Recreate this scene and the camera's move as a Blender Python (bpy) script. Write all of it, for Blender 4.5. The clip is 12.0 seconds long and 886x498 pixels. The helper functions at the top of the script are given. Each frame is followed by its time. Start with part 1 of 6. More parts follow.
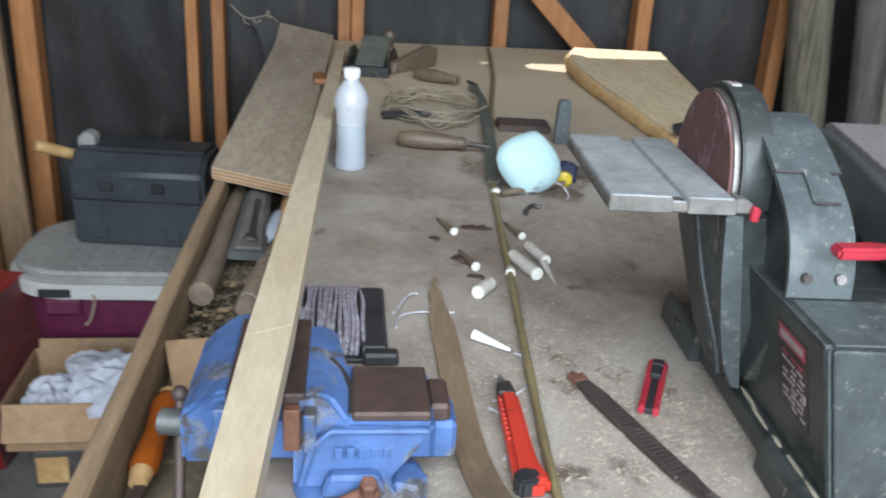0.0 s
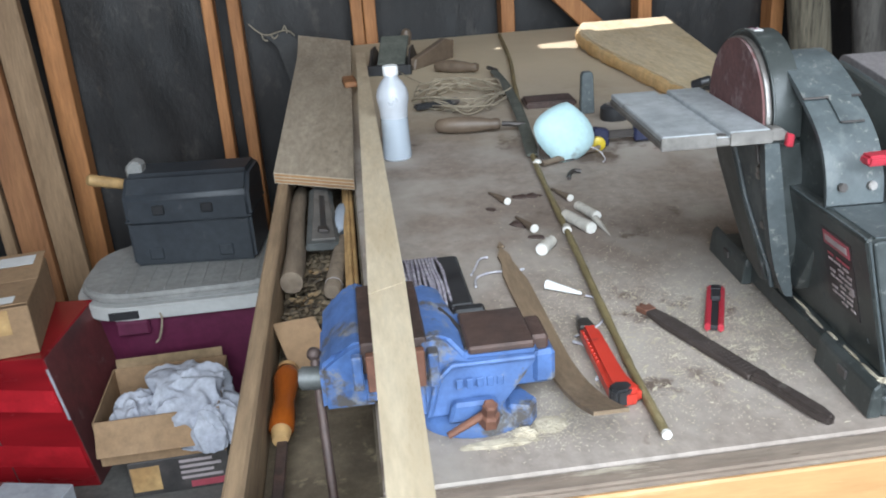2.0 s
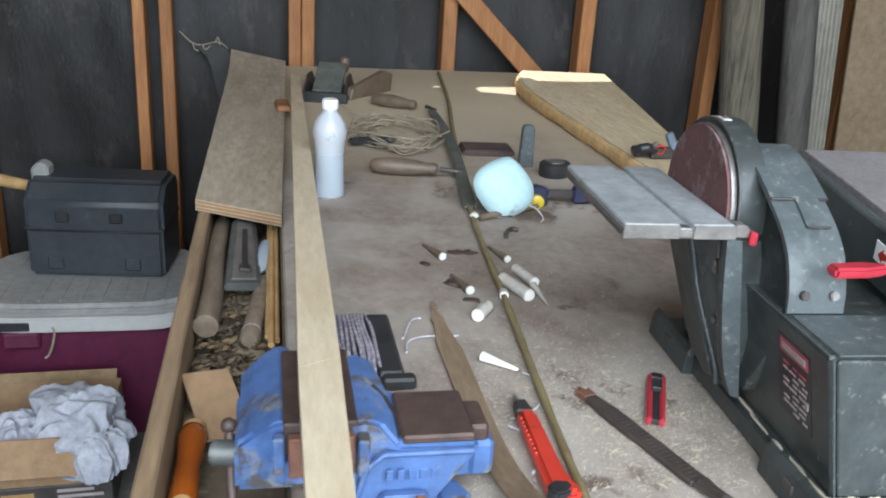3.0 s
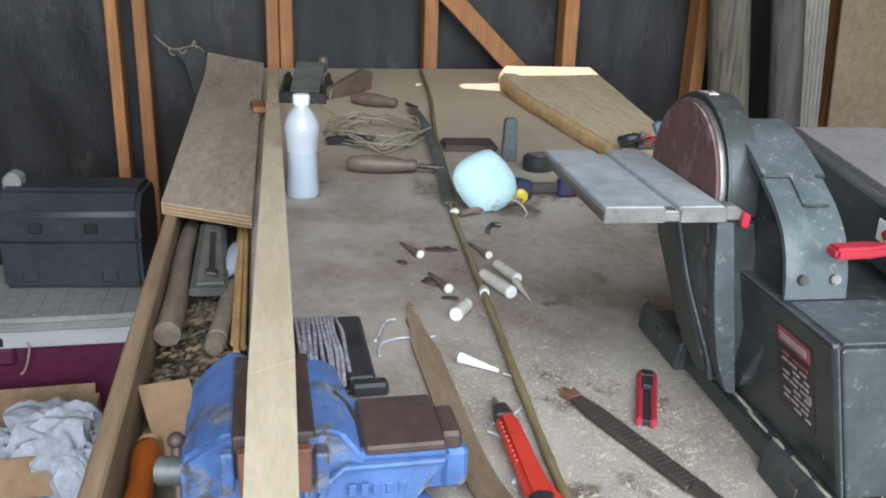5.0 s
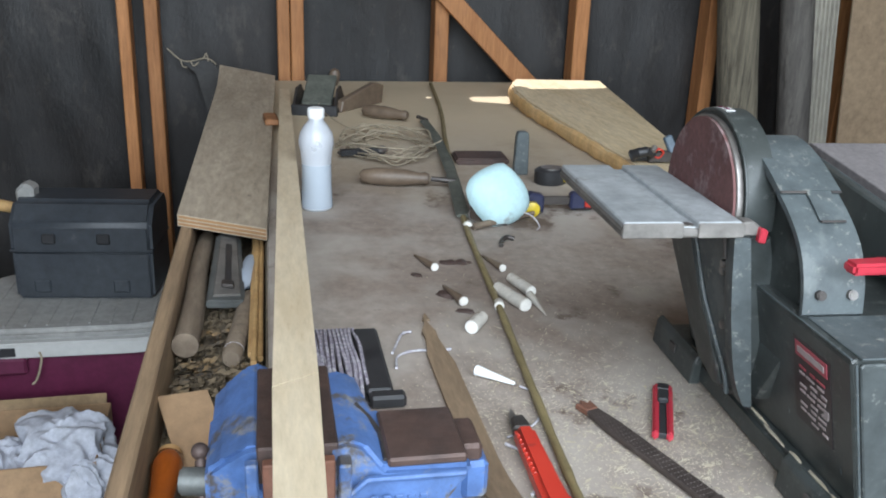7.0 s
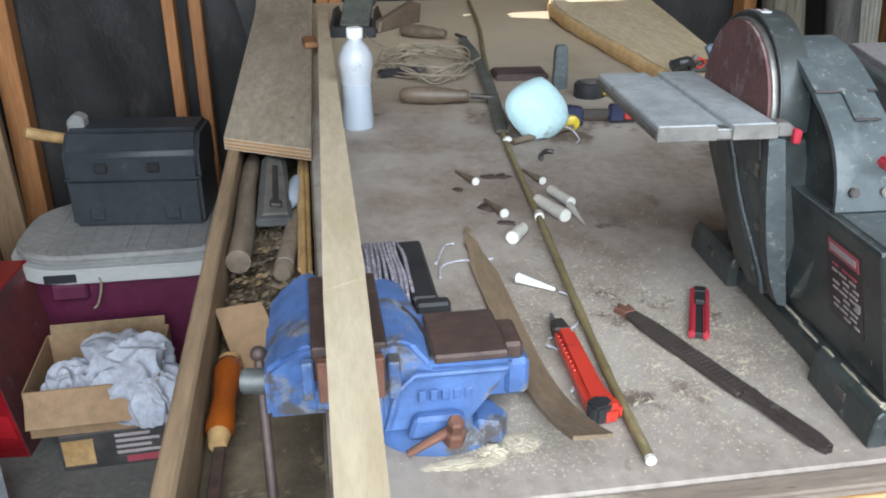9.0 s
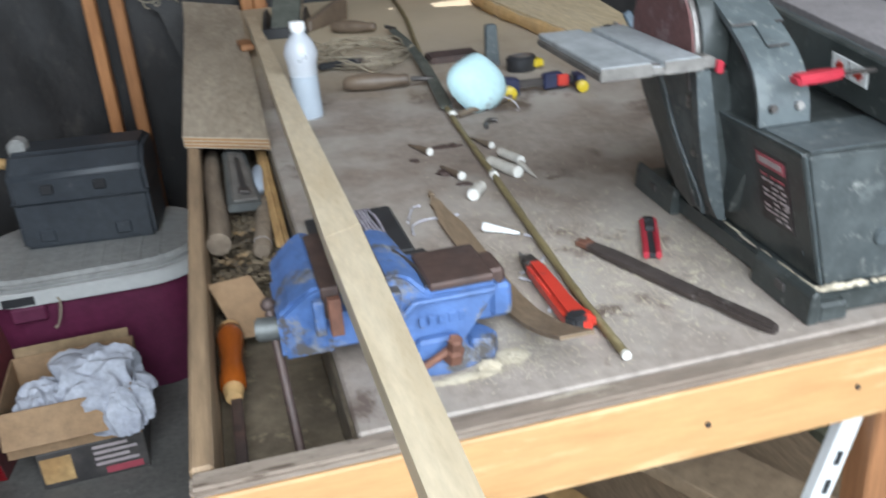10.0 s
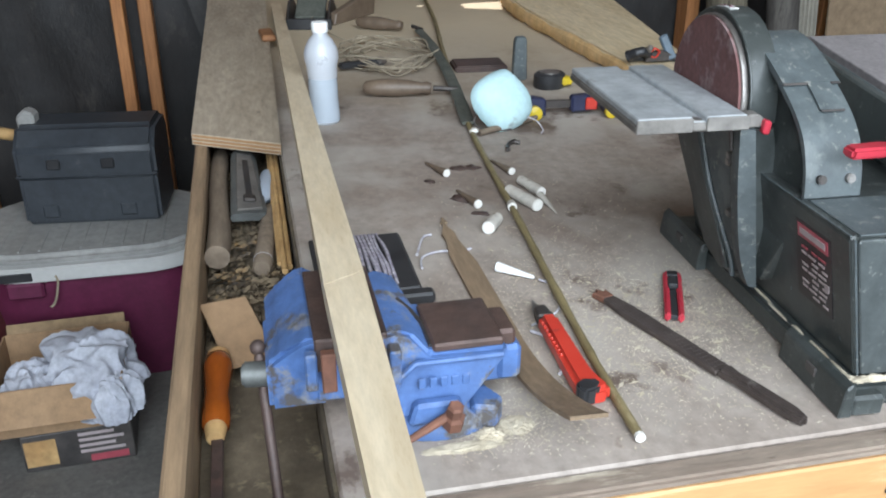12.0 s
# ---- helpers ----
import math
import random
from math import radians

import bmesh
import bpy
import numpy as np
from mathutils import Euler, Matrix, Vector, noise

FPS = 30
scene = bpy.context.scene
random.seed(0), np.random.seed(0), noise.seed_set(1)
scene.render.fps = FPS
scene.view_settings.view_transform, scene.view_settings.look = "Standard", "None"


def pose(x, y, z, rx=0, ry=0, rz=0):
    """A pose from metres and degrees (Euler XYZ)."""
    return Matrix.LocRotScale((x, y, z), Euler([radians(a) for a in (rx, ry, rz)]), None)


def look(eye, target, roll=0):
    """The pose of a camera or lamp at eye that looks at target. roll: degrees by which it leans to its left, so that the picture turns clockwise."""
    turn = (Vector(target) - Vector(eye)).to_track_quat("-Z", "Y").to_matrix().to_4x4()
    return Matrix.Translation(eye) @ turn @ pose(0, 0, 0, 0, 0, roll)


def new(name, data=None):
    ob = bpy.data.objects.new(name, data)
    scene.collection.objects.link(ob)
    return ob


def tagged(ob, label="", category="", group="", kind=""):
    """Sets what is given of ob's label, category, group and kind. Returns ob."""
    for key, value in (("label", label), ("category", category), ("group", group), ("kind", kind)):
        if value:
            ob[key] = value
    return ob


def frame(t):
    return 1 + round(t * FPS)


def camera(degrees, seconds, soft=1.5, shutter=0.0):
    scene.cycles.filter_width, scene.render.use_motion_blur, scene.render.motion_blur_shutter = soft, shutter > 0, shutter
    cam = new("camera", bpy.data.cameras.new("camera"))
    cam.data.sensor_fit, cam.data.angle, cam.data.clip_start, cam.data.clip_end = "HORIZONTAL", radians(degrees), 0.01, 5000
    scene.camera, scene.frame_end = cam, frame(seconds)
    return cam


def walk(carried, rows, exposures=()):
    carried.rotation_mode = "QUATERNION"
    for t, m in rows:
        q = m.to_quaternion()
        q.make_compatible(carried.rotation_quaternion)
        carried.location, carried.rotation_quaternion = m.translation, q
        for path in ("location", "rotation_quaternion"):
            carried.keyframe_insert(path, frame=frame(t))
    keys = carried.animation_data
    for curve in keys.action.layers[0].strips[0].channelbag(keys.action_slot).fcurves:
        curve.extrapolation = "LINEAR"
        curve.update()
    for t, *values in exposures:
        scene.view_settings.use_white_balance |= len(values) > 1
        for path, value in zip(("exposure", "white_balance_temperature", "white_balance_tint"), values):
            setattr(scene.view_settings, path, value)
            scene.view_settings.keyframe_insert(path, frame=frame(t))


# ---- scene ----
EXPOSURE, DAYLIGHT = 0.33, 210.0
cam = camera(53.5, 12.0, soft=1.9, shutter=0.3)
PATH = [
    (0.0, (0.211, -0.457, 1.335), (0.432, 1.391, 0.601), 3.53),
    (0.3, (0.276, -0.480, 1.326), (0.320, 1.389, 0.613), -1.20),
    (0.5, (0.313, -0.494, 1.311), (0.363, 1.342, 0.519), 0.73),
    (0.8, (0.316, -0.513, 1.325), (0.162, 1.270, 0.430), 0.40),
    (1.0, (0.292, -0.530, 1.330), (0.045, 1.267, 0.488), -0.44),
    (1.2, (0.282, -0.540, 1.338), (-0.020, 1.260, 0.508), -2.00),
    (1.5, (0.227, -0.551, 1.349), (0.116, 1.299, 0.597), -2.60),
    (2.0, (0.139, -0.565, 1.344), (0.315, 1.283, 0.601), -4.02),
    (2.5, (0.098, -0.545, 1.360), (0.418, 1.307, 0.676), 0.33),
    (3.0, (0.119, -0.486, 1.360), (0.499, 1.352, 0.669), 3.59),
    (3.2, (0.137, -0.471, 1.358), (0.557, 1.388, 0.750), 2.30),
    (4.8, (0.162, -0.433, 1.329), (0.559, 1.405, 0.645), 1.32),
    (5.0, (0.155, -0.435, 1.328), (0.546, 1.405, 0.649), 2.07),
    (5.5, (0.150, -0.441, 1.328), (0.535, 1.401, 0.652), 2.11),
    (6.0, (0.144, -0.440, 1.328), (0.524, 1.405, 0.656), 2.31),
    (6.5, (0.141, -0.438, 1.331), (0.522, 1.409, 0.665), 2.84),
    (6.7, (0.141, -0.440, 1.333), (0.523, 1.413, 0.682), 2.39),
    (8.5, (0.143, -0.440, 1.328), (0.516, 1.368, 0.558), 2.21),
    (9.0, (0.139, -0.471, 1.331), (0.412, 1.333, 0.513), -0.40),
    (9.5, (0.126, -0.523, 1.336), (0.411, 1.306, 0.581), -1.56),
    (10.0, (0.077, -0.561, 1.319), (0.494, 1.215, 0.500), -4.52),
    (10.2, (0.080, -0.555, 1.298), (0.645, 1.163, 0.437), -3.70),
    (10.5, (0.089, -0.537, 1.328), (0.766, 1.153, 0.500), -0.52),
    (11.0, (0.100, -0.468, 1.340), (0.626, 1.291, 0.546), 1.68),
    (11.3, (0.099, -0.470, 1.350), (0.558, 1.314, 0.569), 0.30),
    (11.5, (0.093, -0.476, 1.354), (0.497, 1.315, 0.562), -0.34),
    (12.0, (0.096, -0.485, 1.344), (0.489, 1.286, 0.502), -0.05),
]
walk(cam, [(t, look(eye, target, roll)) for t, eye, target, roll in PATH], [(0.0, EXPOSURE), (12.0, EXPOSURE)])

# ---- light ----
world = bpy.data.worlds.new("world")
scene.world = world
world.use_nodes = True
wn = world.node_tree
sky = wn.nodes.new("ShaderNodeTexSky")
sky.sky_type, sky.sun_disc = "NISHITA", False
sky.sun_elevation, sky.sun_rotation = radians(45), radians(0)
wn.nodes["Background"].inputs["Strength"].default_value = 0.12
wn.links.new(sky.outputs[0], wn.nodes["Background"].inputs["Color"])
sun = new("sun", bpy.data.lights.new("sun", "SUN"))
sun.data.energy, sun.data.angle, sun.data.color = 5.0, radians(0.5), (1.0, 0.95, 0.86)
sun.matrix_world = look((0, 6, 6), (0, 0, 0))
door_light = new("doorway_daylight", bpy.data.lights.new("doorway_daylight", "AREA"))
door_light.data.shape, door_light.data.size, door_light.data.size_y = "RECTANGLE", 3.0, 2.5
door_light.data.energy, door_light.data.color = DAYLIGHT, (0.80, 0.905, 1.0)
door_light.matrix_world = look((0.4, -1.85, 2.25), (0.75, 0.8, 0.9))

# ---- materials ----
MATS = {}


def mat(name, a, b=None, rough=0.6, metal=0.0, scale=8.0, detail=40.0, bump=0.15, stretch=(1, 1, 1), spots=None, spot_scale=20.0, spot_at=0.62, vary=0.0, trans=0.0, grain=1.0, far=None, stains=None, soft=False):
    """Two-scale mottled surface in object space. spots: colour of dust or stains; vary: brightness spread from piece to piece."""
    if name in MATS:
        return MATS[name]
    m = bpy.data.materials.new(name)
    m.use_nodes = True
    t, p = m.node_tree, m.node_tree.nodes["Principled BSDF"]
    b = b or tuple(c * 0.7 for c in a)
    co, mp = t.nodes.new("ShaderNodeTexCoord"), t.nodes.new("ShaderNodeMapping")
    mp.inputs["Scale"].default_value = stretch
    t.links.new(co.outputs["Object"], mp.inputs["Vector"])

    def noise_node(s, d=6.0, ro=0.6):
        n = t.nodes.new("ShaderNodeTexNoise")
        n.inputs["Scale"].default_value, n.inputs["Detail"].default_value, n.inputs["Roughness"].default_value = s, d, ro
        t.links.new(mp.outputs[0], n.inputs["Vector"])
        return n

    def mix(f, x, y, kind="MIX"):
        n = t.nodes.new("ShaderNodeMix")
        n.data_type, n.blend_type = "RGBA", kind
        for v, s in ((f, 0), (x, 6), (y, 7)):
            if hasattr(v, "links"):
                t.links.new(v, n.inputs[s])
            else:
                n.inputs[s].default_value = v if s == 0 else (*v, 1)
        return n.outputs[2]

    def ramp(v, lo, hi):
        n = t.nodes.new("ShaderNodeMapRange")
        n.inputs[1].default_value, n.inputs[2].default_value = lo, hi
        t.links.new(v, n.inputs[0])
        return n.outputs[0]

    big, fine = noise_node(scale), noise_node(detail, 8.0, 0.7)
    col = mix(ramp(big.outputs[0], 0.35, 0.65), a, b)
    n = t.nodes.new("ShaderNodeMapRange")
    n.inputs[1].default_value, n.inputs[2].default_value, n.inputs[3].default_value, n.inputs[4].default_value = 0.3, 0.7, 1 - 0.28 * grain, 1 + 0.2 * grain
    t.links.new(fine.outputs[0], n.inputs[0])
    col = mix(1.0, col, n.outputs[0], "MULTIPLY")
    if spots:
        s = noise_node(spot_scale, 5.0 if soft else 9.0, 0.55 if soft else 0.72)
        col = mix(ramp(s.outputs[0], spot_at - (0.08 if soft else 0.03), spot_at + (0.14 if soft else 0.08)), col, spots)
    if stains:
        s = noise_node(stains[1], 7.0, 0.66)
        col = mix(ramp(s.outputs[0], stains[2], stains[2] + 0.06), col, stains[0])
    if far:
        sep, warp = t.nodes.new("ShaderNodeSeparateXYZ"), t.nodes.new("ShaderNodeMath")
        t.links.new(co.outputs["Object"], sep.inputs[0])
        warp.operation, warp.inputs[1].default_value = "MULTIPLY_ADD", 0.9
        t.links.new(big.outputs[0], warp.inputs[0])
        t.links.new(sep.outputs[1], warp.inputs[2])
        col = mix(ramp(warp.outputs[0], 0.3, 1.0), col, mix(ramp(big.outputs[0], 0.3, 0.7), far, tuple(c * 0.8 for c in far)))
    if vary:
        oi = t.nodes.new("ShaderNodeObjectInfo")
        v = t.nodes.new("ShaderNodeMapRange")
        v.inputs[3].default_value, v.inputs[4].default_value = 1 - vary, 1 + vary
        t.links.new(oi.outputs["Random"], v.inputs[0])
        col = mix(1.0, col, v.outputs[0], "MULTIPLY")
    t.links.new(col, p.inputs["Base Color"])
    r = t.nodes.new("ShaderNodeMapRange")
    r.inputs[3].default_value, r.inputs[4].default_value = max(0.03, rough - 0.12), min(1.0, rough + 0.12)
    t.links.new(big.outputs[0], r.inputs[0])
    t.links.new(r.outputs[0], p.inputs["Roughness"])
    p.inputs["Metallic"].default_value = metal
    p.inputs["Transmission Weight"].default_value = trans
    if bump:
        bn = t.nodes.new("ShaderNodeBump")
        bn.inputs["Strength"].default_value, bn.inputs["Distance"].default_value = bump, 0.004
        t.links.new(fine.outputs[0], bn.inputs["Height"])
        t.links.new(bn.outputs[0], p.inputs["Normal"])
    MATS[name] = m
    return m


CONCRETE = mat("concrete", (0.15, 0.14, 0.128), (0.10, 0.094, 0.086), 0.85, scale=3, detail=60, spots=(0.2, 0.19, 0.172), spot_scale=14)
FELT = mat("tar_paper", (0.010, 0.0095, 0.0098), (0.020, 0.0168, 0.0158), 0.6, scale=2.8, detail=34, bump=0.8, stretch=(1.3, 1.3, 0.7), spots=(0.046, 0.039, 0.034), spot_scale=7, spot_at=0.6, stains=((0.03, 0.024, 0.021), 19, 0.6))
STUD = mat("stud_pine", (0.41, 0.178, 0.064), (0.30, 0.122, 0.042), 0.7, scale=5, detail=26, stretch=(6, 6, 0.6), vary=0.2, spots=(0.14, 0.06, 0.025), spot_scale=9, spot_at=0.68)
PINE_X = mat("pine_plank", (0.50, 0.285, 0.125), (0.43, 0.225, 0.09), 0.6, scale=3, detail=22, stretch=(0.7, 5, 5), grain=0.6, spots=(0.34, 0.17, 0.07), spot_scale=7, spot_at=0.64, stains=((0.56, 0.36, 0.18), 4, 0.56))
PINE_Y = mat("pine_rail", (0.29, 0.195, 0.115), (0.19, 0.125, 0.075), 0.7, scale=5, detail=24, stretch=(8, 0.7, 8), spots=(0.15, 0.1, 0.06), spot_scale=9, spot_at=0.62)
EDGE = mat("grimy_edge", (0.27, 0.215, 0.17), (0.175, 0.13, 0.10), 0.75, scale=5, detail=30, stretch=(0.8, 4, 4), bump=0.4, spots=(0.42, 0.36, 0.28), spot_scale=9, spot_at=0.6, stains=((0.10, 0.07, 0.05), 16, 0.6))
PALE_Z = mat("pale_lumber", (0.28, 0.178, 0.10), (0.20, 0.122, 0.066), 0.7, scale=4, detail=24, stretch=(8, 8, 0.6), vary=0.15)
ORANGE_Z = mat("fir_lumber", (0.32, 0.142, 0.058), (0.23, 0.098, 0.04), 0.65, scale=4, detail=24, stretch=(8, 8, 0.5), vary=0.12)
STAVE = mat("stave_wood", (0.58, 0.485, 0.35), (0.50, 0.40, 0.27), 0.5, grain=0.6, scale=7, detail=36, stretch=(5, 0.8, 5), bump=0.08, spots=(0.40, 0.31, 0.2), spot_scale=9, spot_at=0.6)
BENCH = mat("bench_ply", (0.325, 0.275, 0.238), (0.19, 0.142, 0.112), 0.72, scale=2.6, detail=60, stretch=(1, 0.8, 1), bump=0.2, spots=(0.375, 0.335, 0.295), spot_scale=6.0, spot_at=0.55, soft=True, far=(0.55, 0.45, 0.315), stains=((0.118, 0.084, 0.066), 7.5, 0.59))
PLY = mat("plywood", (0.40, 0.33, 0.25), (0.31, 0.25, 0.185), 0.7, scale=7, detail=30, stretch=(4, 0.9, 3), spots=(0.16, 0.12, 0.09), spot_scale=11, spot_at=0.64)
PLY_EDGE = mat("ply_edge", (0.36, 0.2, 0.09), (0.2, 0.11, 0.05), 0.8, scale=4, detail=20, stretch=(1, 1, 40))
WEDGE = mat("wedge_board", (0.63, 0.515, 0.345), (0.55, 0.43, 0.265), 0.6, scale=4, detail=25, stretch=(5, 0.8, 5))
# orange bark, its colour raised to carry the sun's glow
WEDGE_EDGE = mat("wedge_bark_edge", (0.66, 0.44, 0.22), (0.58, 0.36, 0.15), 0.7, scale=9, detail=30, spots=(0.38, 0.19, 0.08), spot_scale=13, spot_at=0.62)
GRIME = mat("trough_grime", (0.15, 0.115, 0.075), (0.09, 0.068, 0.045), 0.9, scale=12, detail=80, bump=0.5, spots=(0.27, 0.21, 0.13), spot_scale=30, spot_at=0.6)
BLUE = mat("blue_enamel", (0.075, 0.15, 0.355), (0.052, 0.098, 0.22), 0.55, scale=16, detail=60, bump=0.18, spots=(0.21, 0.2, 0.185), spot_scale=22, spot_at=0.56, stains=((0.075, 0.066, 0.062), 20, 0.55))
RUST = mat("rusty_steel", (0.095, 0.058, 0.048), (0.058, 0.042, 0.038), 0.55, 0.3, scale=20, detail=70, bump=0.3, spots=(0.115, 0.065, 0.052), spot_scale=26, spot_at=0.6)
BRIGHT_RUST = mat("bright_rust", (0.21, 0.09, 0.055), (0.13, 0.06, 0.042), 0.7, 0.2, scale=25, detail=70, bump=0.25)
STEEL = mat("worn_steel", (0.34, 0.32, 0.30), (0.2, 0.18, 0.17), 0.42, 0.8, scale=20, detail=70, bump=0.08, spots=(0.14, 0.10, 0.08), spot_scale=30, spot_at=0.62)
IRON = mat("grey_plane_iron", (0.13, 0.135, 0.13), (0.085, 0.088, 0.085), 0.5, 0.4, scale=18, detail=70, bump=0.15, spots=(0.2, 0.19, 0.17), spot_scale=26, spot_at=0.62)
RASP = mat("brown_rasp_steel", (0.085, 0.066, 0.058), (0.055, 0.042, 0.038), 0.55, 0.4, scale=22, detail=90, bump=0.3, spots=(0.15, 0.13, 0.115), spot_scale=40, spot_at=0.62)
DARK_STEEL = mat("dark_steel", (0.09, 0.078, 0.072), (0.055, 0.048, 0.045), 0.5, 0.6, scale=22, detail=90, bump=0.3)
TABLE = mat("cast_table", (0.42, 0.44, 0.455), (0.34, 0.36, 0.372), 0.45, 0.3, scale=10, detail=60, bump=0.05, spots=(0.45, 0.45, 0.44), spot_scale=14, stains=((0.22, 0.22, 0.21), 18, 0.64))
TABLE_EDGE = mat("cast_table_edge", (0.2, 0.185, 0.17), (0.12, 0.11, 0.1), 0.6, 0.4, scale=16, detail=60, bump=0.2)
BLACK = mat("dusty_black_paint", (0.030, 0.035, 0.034), (0.052, 0.058, 0.056), 0.36, scale=6, detail=60, bump=0.08, spots=(0.16, 0.165, 0.158), spot_scale=90, spot_at=0.61, stains=((0.055, 0.062, 0.061), 14, 0.54))
GREY_GREEN = mat("dusty_guard", (0.082, 0.096, 0.10), (0.055, 0.066, 0.069), 0.5, scale=9, detail=60, bump=0.1, spots=(0.25, 0.25, 0.225), spot_scale=110, spot_at=0.60, stains=((0.10, 0.112, 0.113), 16, 0.55))
FRONT = mat("dust_streaked_plate", (0.042, 0.049, 0.050), (0.072, 0.081, 0.081), 0.40, scale=7, detail=60, bump=0.1, spots=(0.22, 0.225, 0.21), spot_scale=70, spot_at=0.61, stains=((0.098, 0.108, 0.106), 22, 0.58))
DISC = mat("sanding_disc", (0.135, 0.06, 0.056), (0.09, 0.038, 0.037), 0.85, scale=9, detail=160, bump=0.3, spots=(0.27, 0.2, 0.2), spot_scale=9, spot_at=0.54)
BELT = mat("sanding_belt", (0.205, 0.185, 0.185), (0.16, 0.143, 0.143), 0.85, scale=10, detail=200, bump=0.3)
RED = mat("red_plastic", (0.52, 0.045, 0.028), (0.42, 0.032, 0.02), 0.35, scale=20, bump=0.03, grain=0.3, stains=((0.25, 0.03, 0.025), 25, 0.62))
PINK_RED = mat("red_lever", (0.45, 0.035, 0.055), (0.36, 0.025, 0.04), 0.4, scale=20, bump=0.03, stains=((0.3, 0.1, 0.1), 40, 0.62))
BLK_PLASTIC = mat("black_plastic", (0.018, 0.018, 0.02), (0.028, 0.028, 0.03), 0.45, scale=15, bump=0.05, spots=(0.06, 0.06, 0.06), spot_scale=20, spot_at=0.68)
NAVY_PLASTIC = mat("toolbox_plastic", (0.028, 0.033, 0.04), (0.04, 0.046, 0.054), 0.5, scale=6, bump=0.1, spots=(0.09, 0.09, 0.09), spot_scale=12, spot_at=0.66)
MAROON = mat("maroon_plastic", (0.115, 0.018, 0.05), (0.09, 0.014, 0.04), 0.5, scale=5, bump=0.05)
LID_PALE = mat("pale_lid_rim", (0.50, 0.495, 0.48), (0.43, 0.425, 0.41), 0.55, scale=5, bump=0.05, grain=0.4)
LID_GREY = mat("grey_lid", (0.34, 0.335, 0.32), (0.26, 0.255, 0.243), 0.6, scale=5, bump=0.06, spots=(0.2, 0.19, 0.17), spot_scale=10, spot_at=0.66)
WHITE = mat("white_plastic", (0.75, 0.75, 0.74), (0.68, 0.68, 0.67), 0.5, scale=8, bump=0.03, grain=0.25)
BONE = mat("cut_white_end", (0.72, 0.70, 0.66), (0.58, 0.55, 0.5), 0.6, scale=60, bump=0.05, grain=0.4)
MASK = mat("dust_mask_fibre", (0.42, 0.60, 0.63), (0.48, 0.66, 0.68), 0.9, scale=14, detail=120, bump=0.2, spots=(0.56, 0.68, 0.68), spot_scale=10, spot_at=0.62, grain=0.3, stains=((0.27, 0.32, 0.33), 9, 0.61))
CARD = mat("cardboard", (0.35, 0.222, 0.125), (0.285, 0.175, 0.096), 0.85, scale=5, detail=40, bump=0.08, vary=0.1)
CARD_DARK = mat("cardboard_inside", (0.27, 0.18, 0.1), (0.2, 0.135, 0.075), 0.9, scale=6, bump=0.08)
RED_BOX = mat("red_printed_card", (0.34, 0.012, 0.018), (0.15, 0.006, 0.009), 0.25, scale=5, detail=20, bump=0.05, stretch=(0.6, 0.6, 3))
# brighter red that paints the soft glows on the glossy carton
RED_GLOW = mat("painted_red_glow", (0.5, 0.02, 0.03), (0.34, 0.012, 0.018), 0.3, scale=7, detail=20, bump=0.05)
DARK_RED = mat("dark_red_card", (0.13, 0.03, 0.03), (0.07, 0.025, 0.025), 0.6, scale=7, spots=(0.2, 0.16, 0.15), spot_scale=9, spot_at=0.62)
DARK_PRINT = mat("dark_print", (0.035, 0.032, 0.032), (0.075, 0.065, 0.06), 0.45, scale=12)
RAG = mat("white_rag", (0.47, 0.48, 0.53), (0.38, 0.39, 0.45), 0.9, scale=9, detail=60, bump=0.15)
SACK = mat("white_sack", (0.38, 0.39, 0.42), (0.28, 0.29, 0.32), 0.7, scale=5, detail=40, bump=0.2)
DARK_CLOTH = mat("dark_bag", (0.018, 0.017, 0.017), (0.034, 0.031, 0.029), 0.6, scale=6, detail=40, bump=0.4)
PIPE = mat("pvc_pipe", (0.33, 0.37, 0.43), (0.25, 0.285, 0.34), 0.4, scale=4, bump=0.02, grain=0.25)
WRAP = mat("plastic_wrap", (0.27, 0.235, 0.23), (0.15, 0.13, 0.135), 0.16, scale=11, detail=16, bump=1.0, stretch=(1.6, 1.6, 0.6), spots=(0.55, 0.58, 0.64), spot_scale=9, spot_at=0.57, stains=((0.16, 0.02, 0.065), 7, 0.63))
MAGENTA = mat("magenta_print", (0.17, 0.02, 0.07), (0.09, 0.012, 0.04), 0.25, scale=10, bump=0.4)
LOG = mat("weathered_log", (0.21, 0.18, 0.13), (0.085, 0.072, 0.052), 0.9, scale=6, detail=26, bump=1.0, stretch=(9, 9, 0.5), spots=(0.05, 0.042, 0.032), spot_scale=9, spot_at=0.6)
LOG_GREY = mat("grey_log", (0.15, 0.135, 0.12), (0.085, 0.075, 0.068), 0.85, scale=5, detail=30, bump=0.8, stretch=(4, 4, 0.6), spots=(0.05, 0.043, 0.037), spot_scale=9, spot_at=0.6)
STICK = mat("bark_stick", (0.22, 0.175, 0.085), (0.155, 0.118, 0.055), 0.6, scale=16, detail=60, bump=0.25, stretch=(3, 0.6, 3), spots=(0.33, 0.27, 0.16), spot_scale=14, spot_at=0.62)
PEG_WOOD = mat("pale_peg", (0.52, 0.49, 0.44), (0.42, 0.38, 0.33), 0.75, scale=14, detail=50, bump=0.2, stretch=(1, 1, 1), spots=(0.2, 0.15, 0.11), spot_scale=30, spot_at=0.62)
OLD_WOOD = mat("old_handle_wood", (0.16, 0.115, 0.08), (0.10, 0.07, 0.05), 0.5, scale=12, detail=40, bump=0.12, stretch=(1, 1, 1))
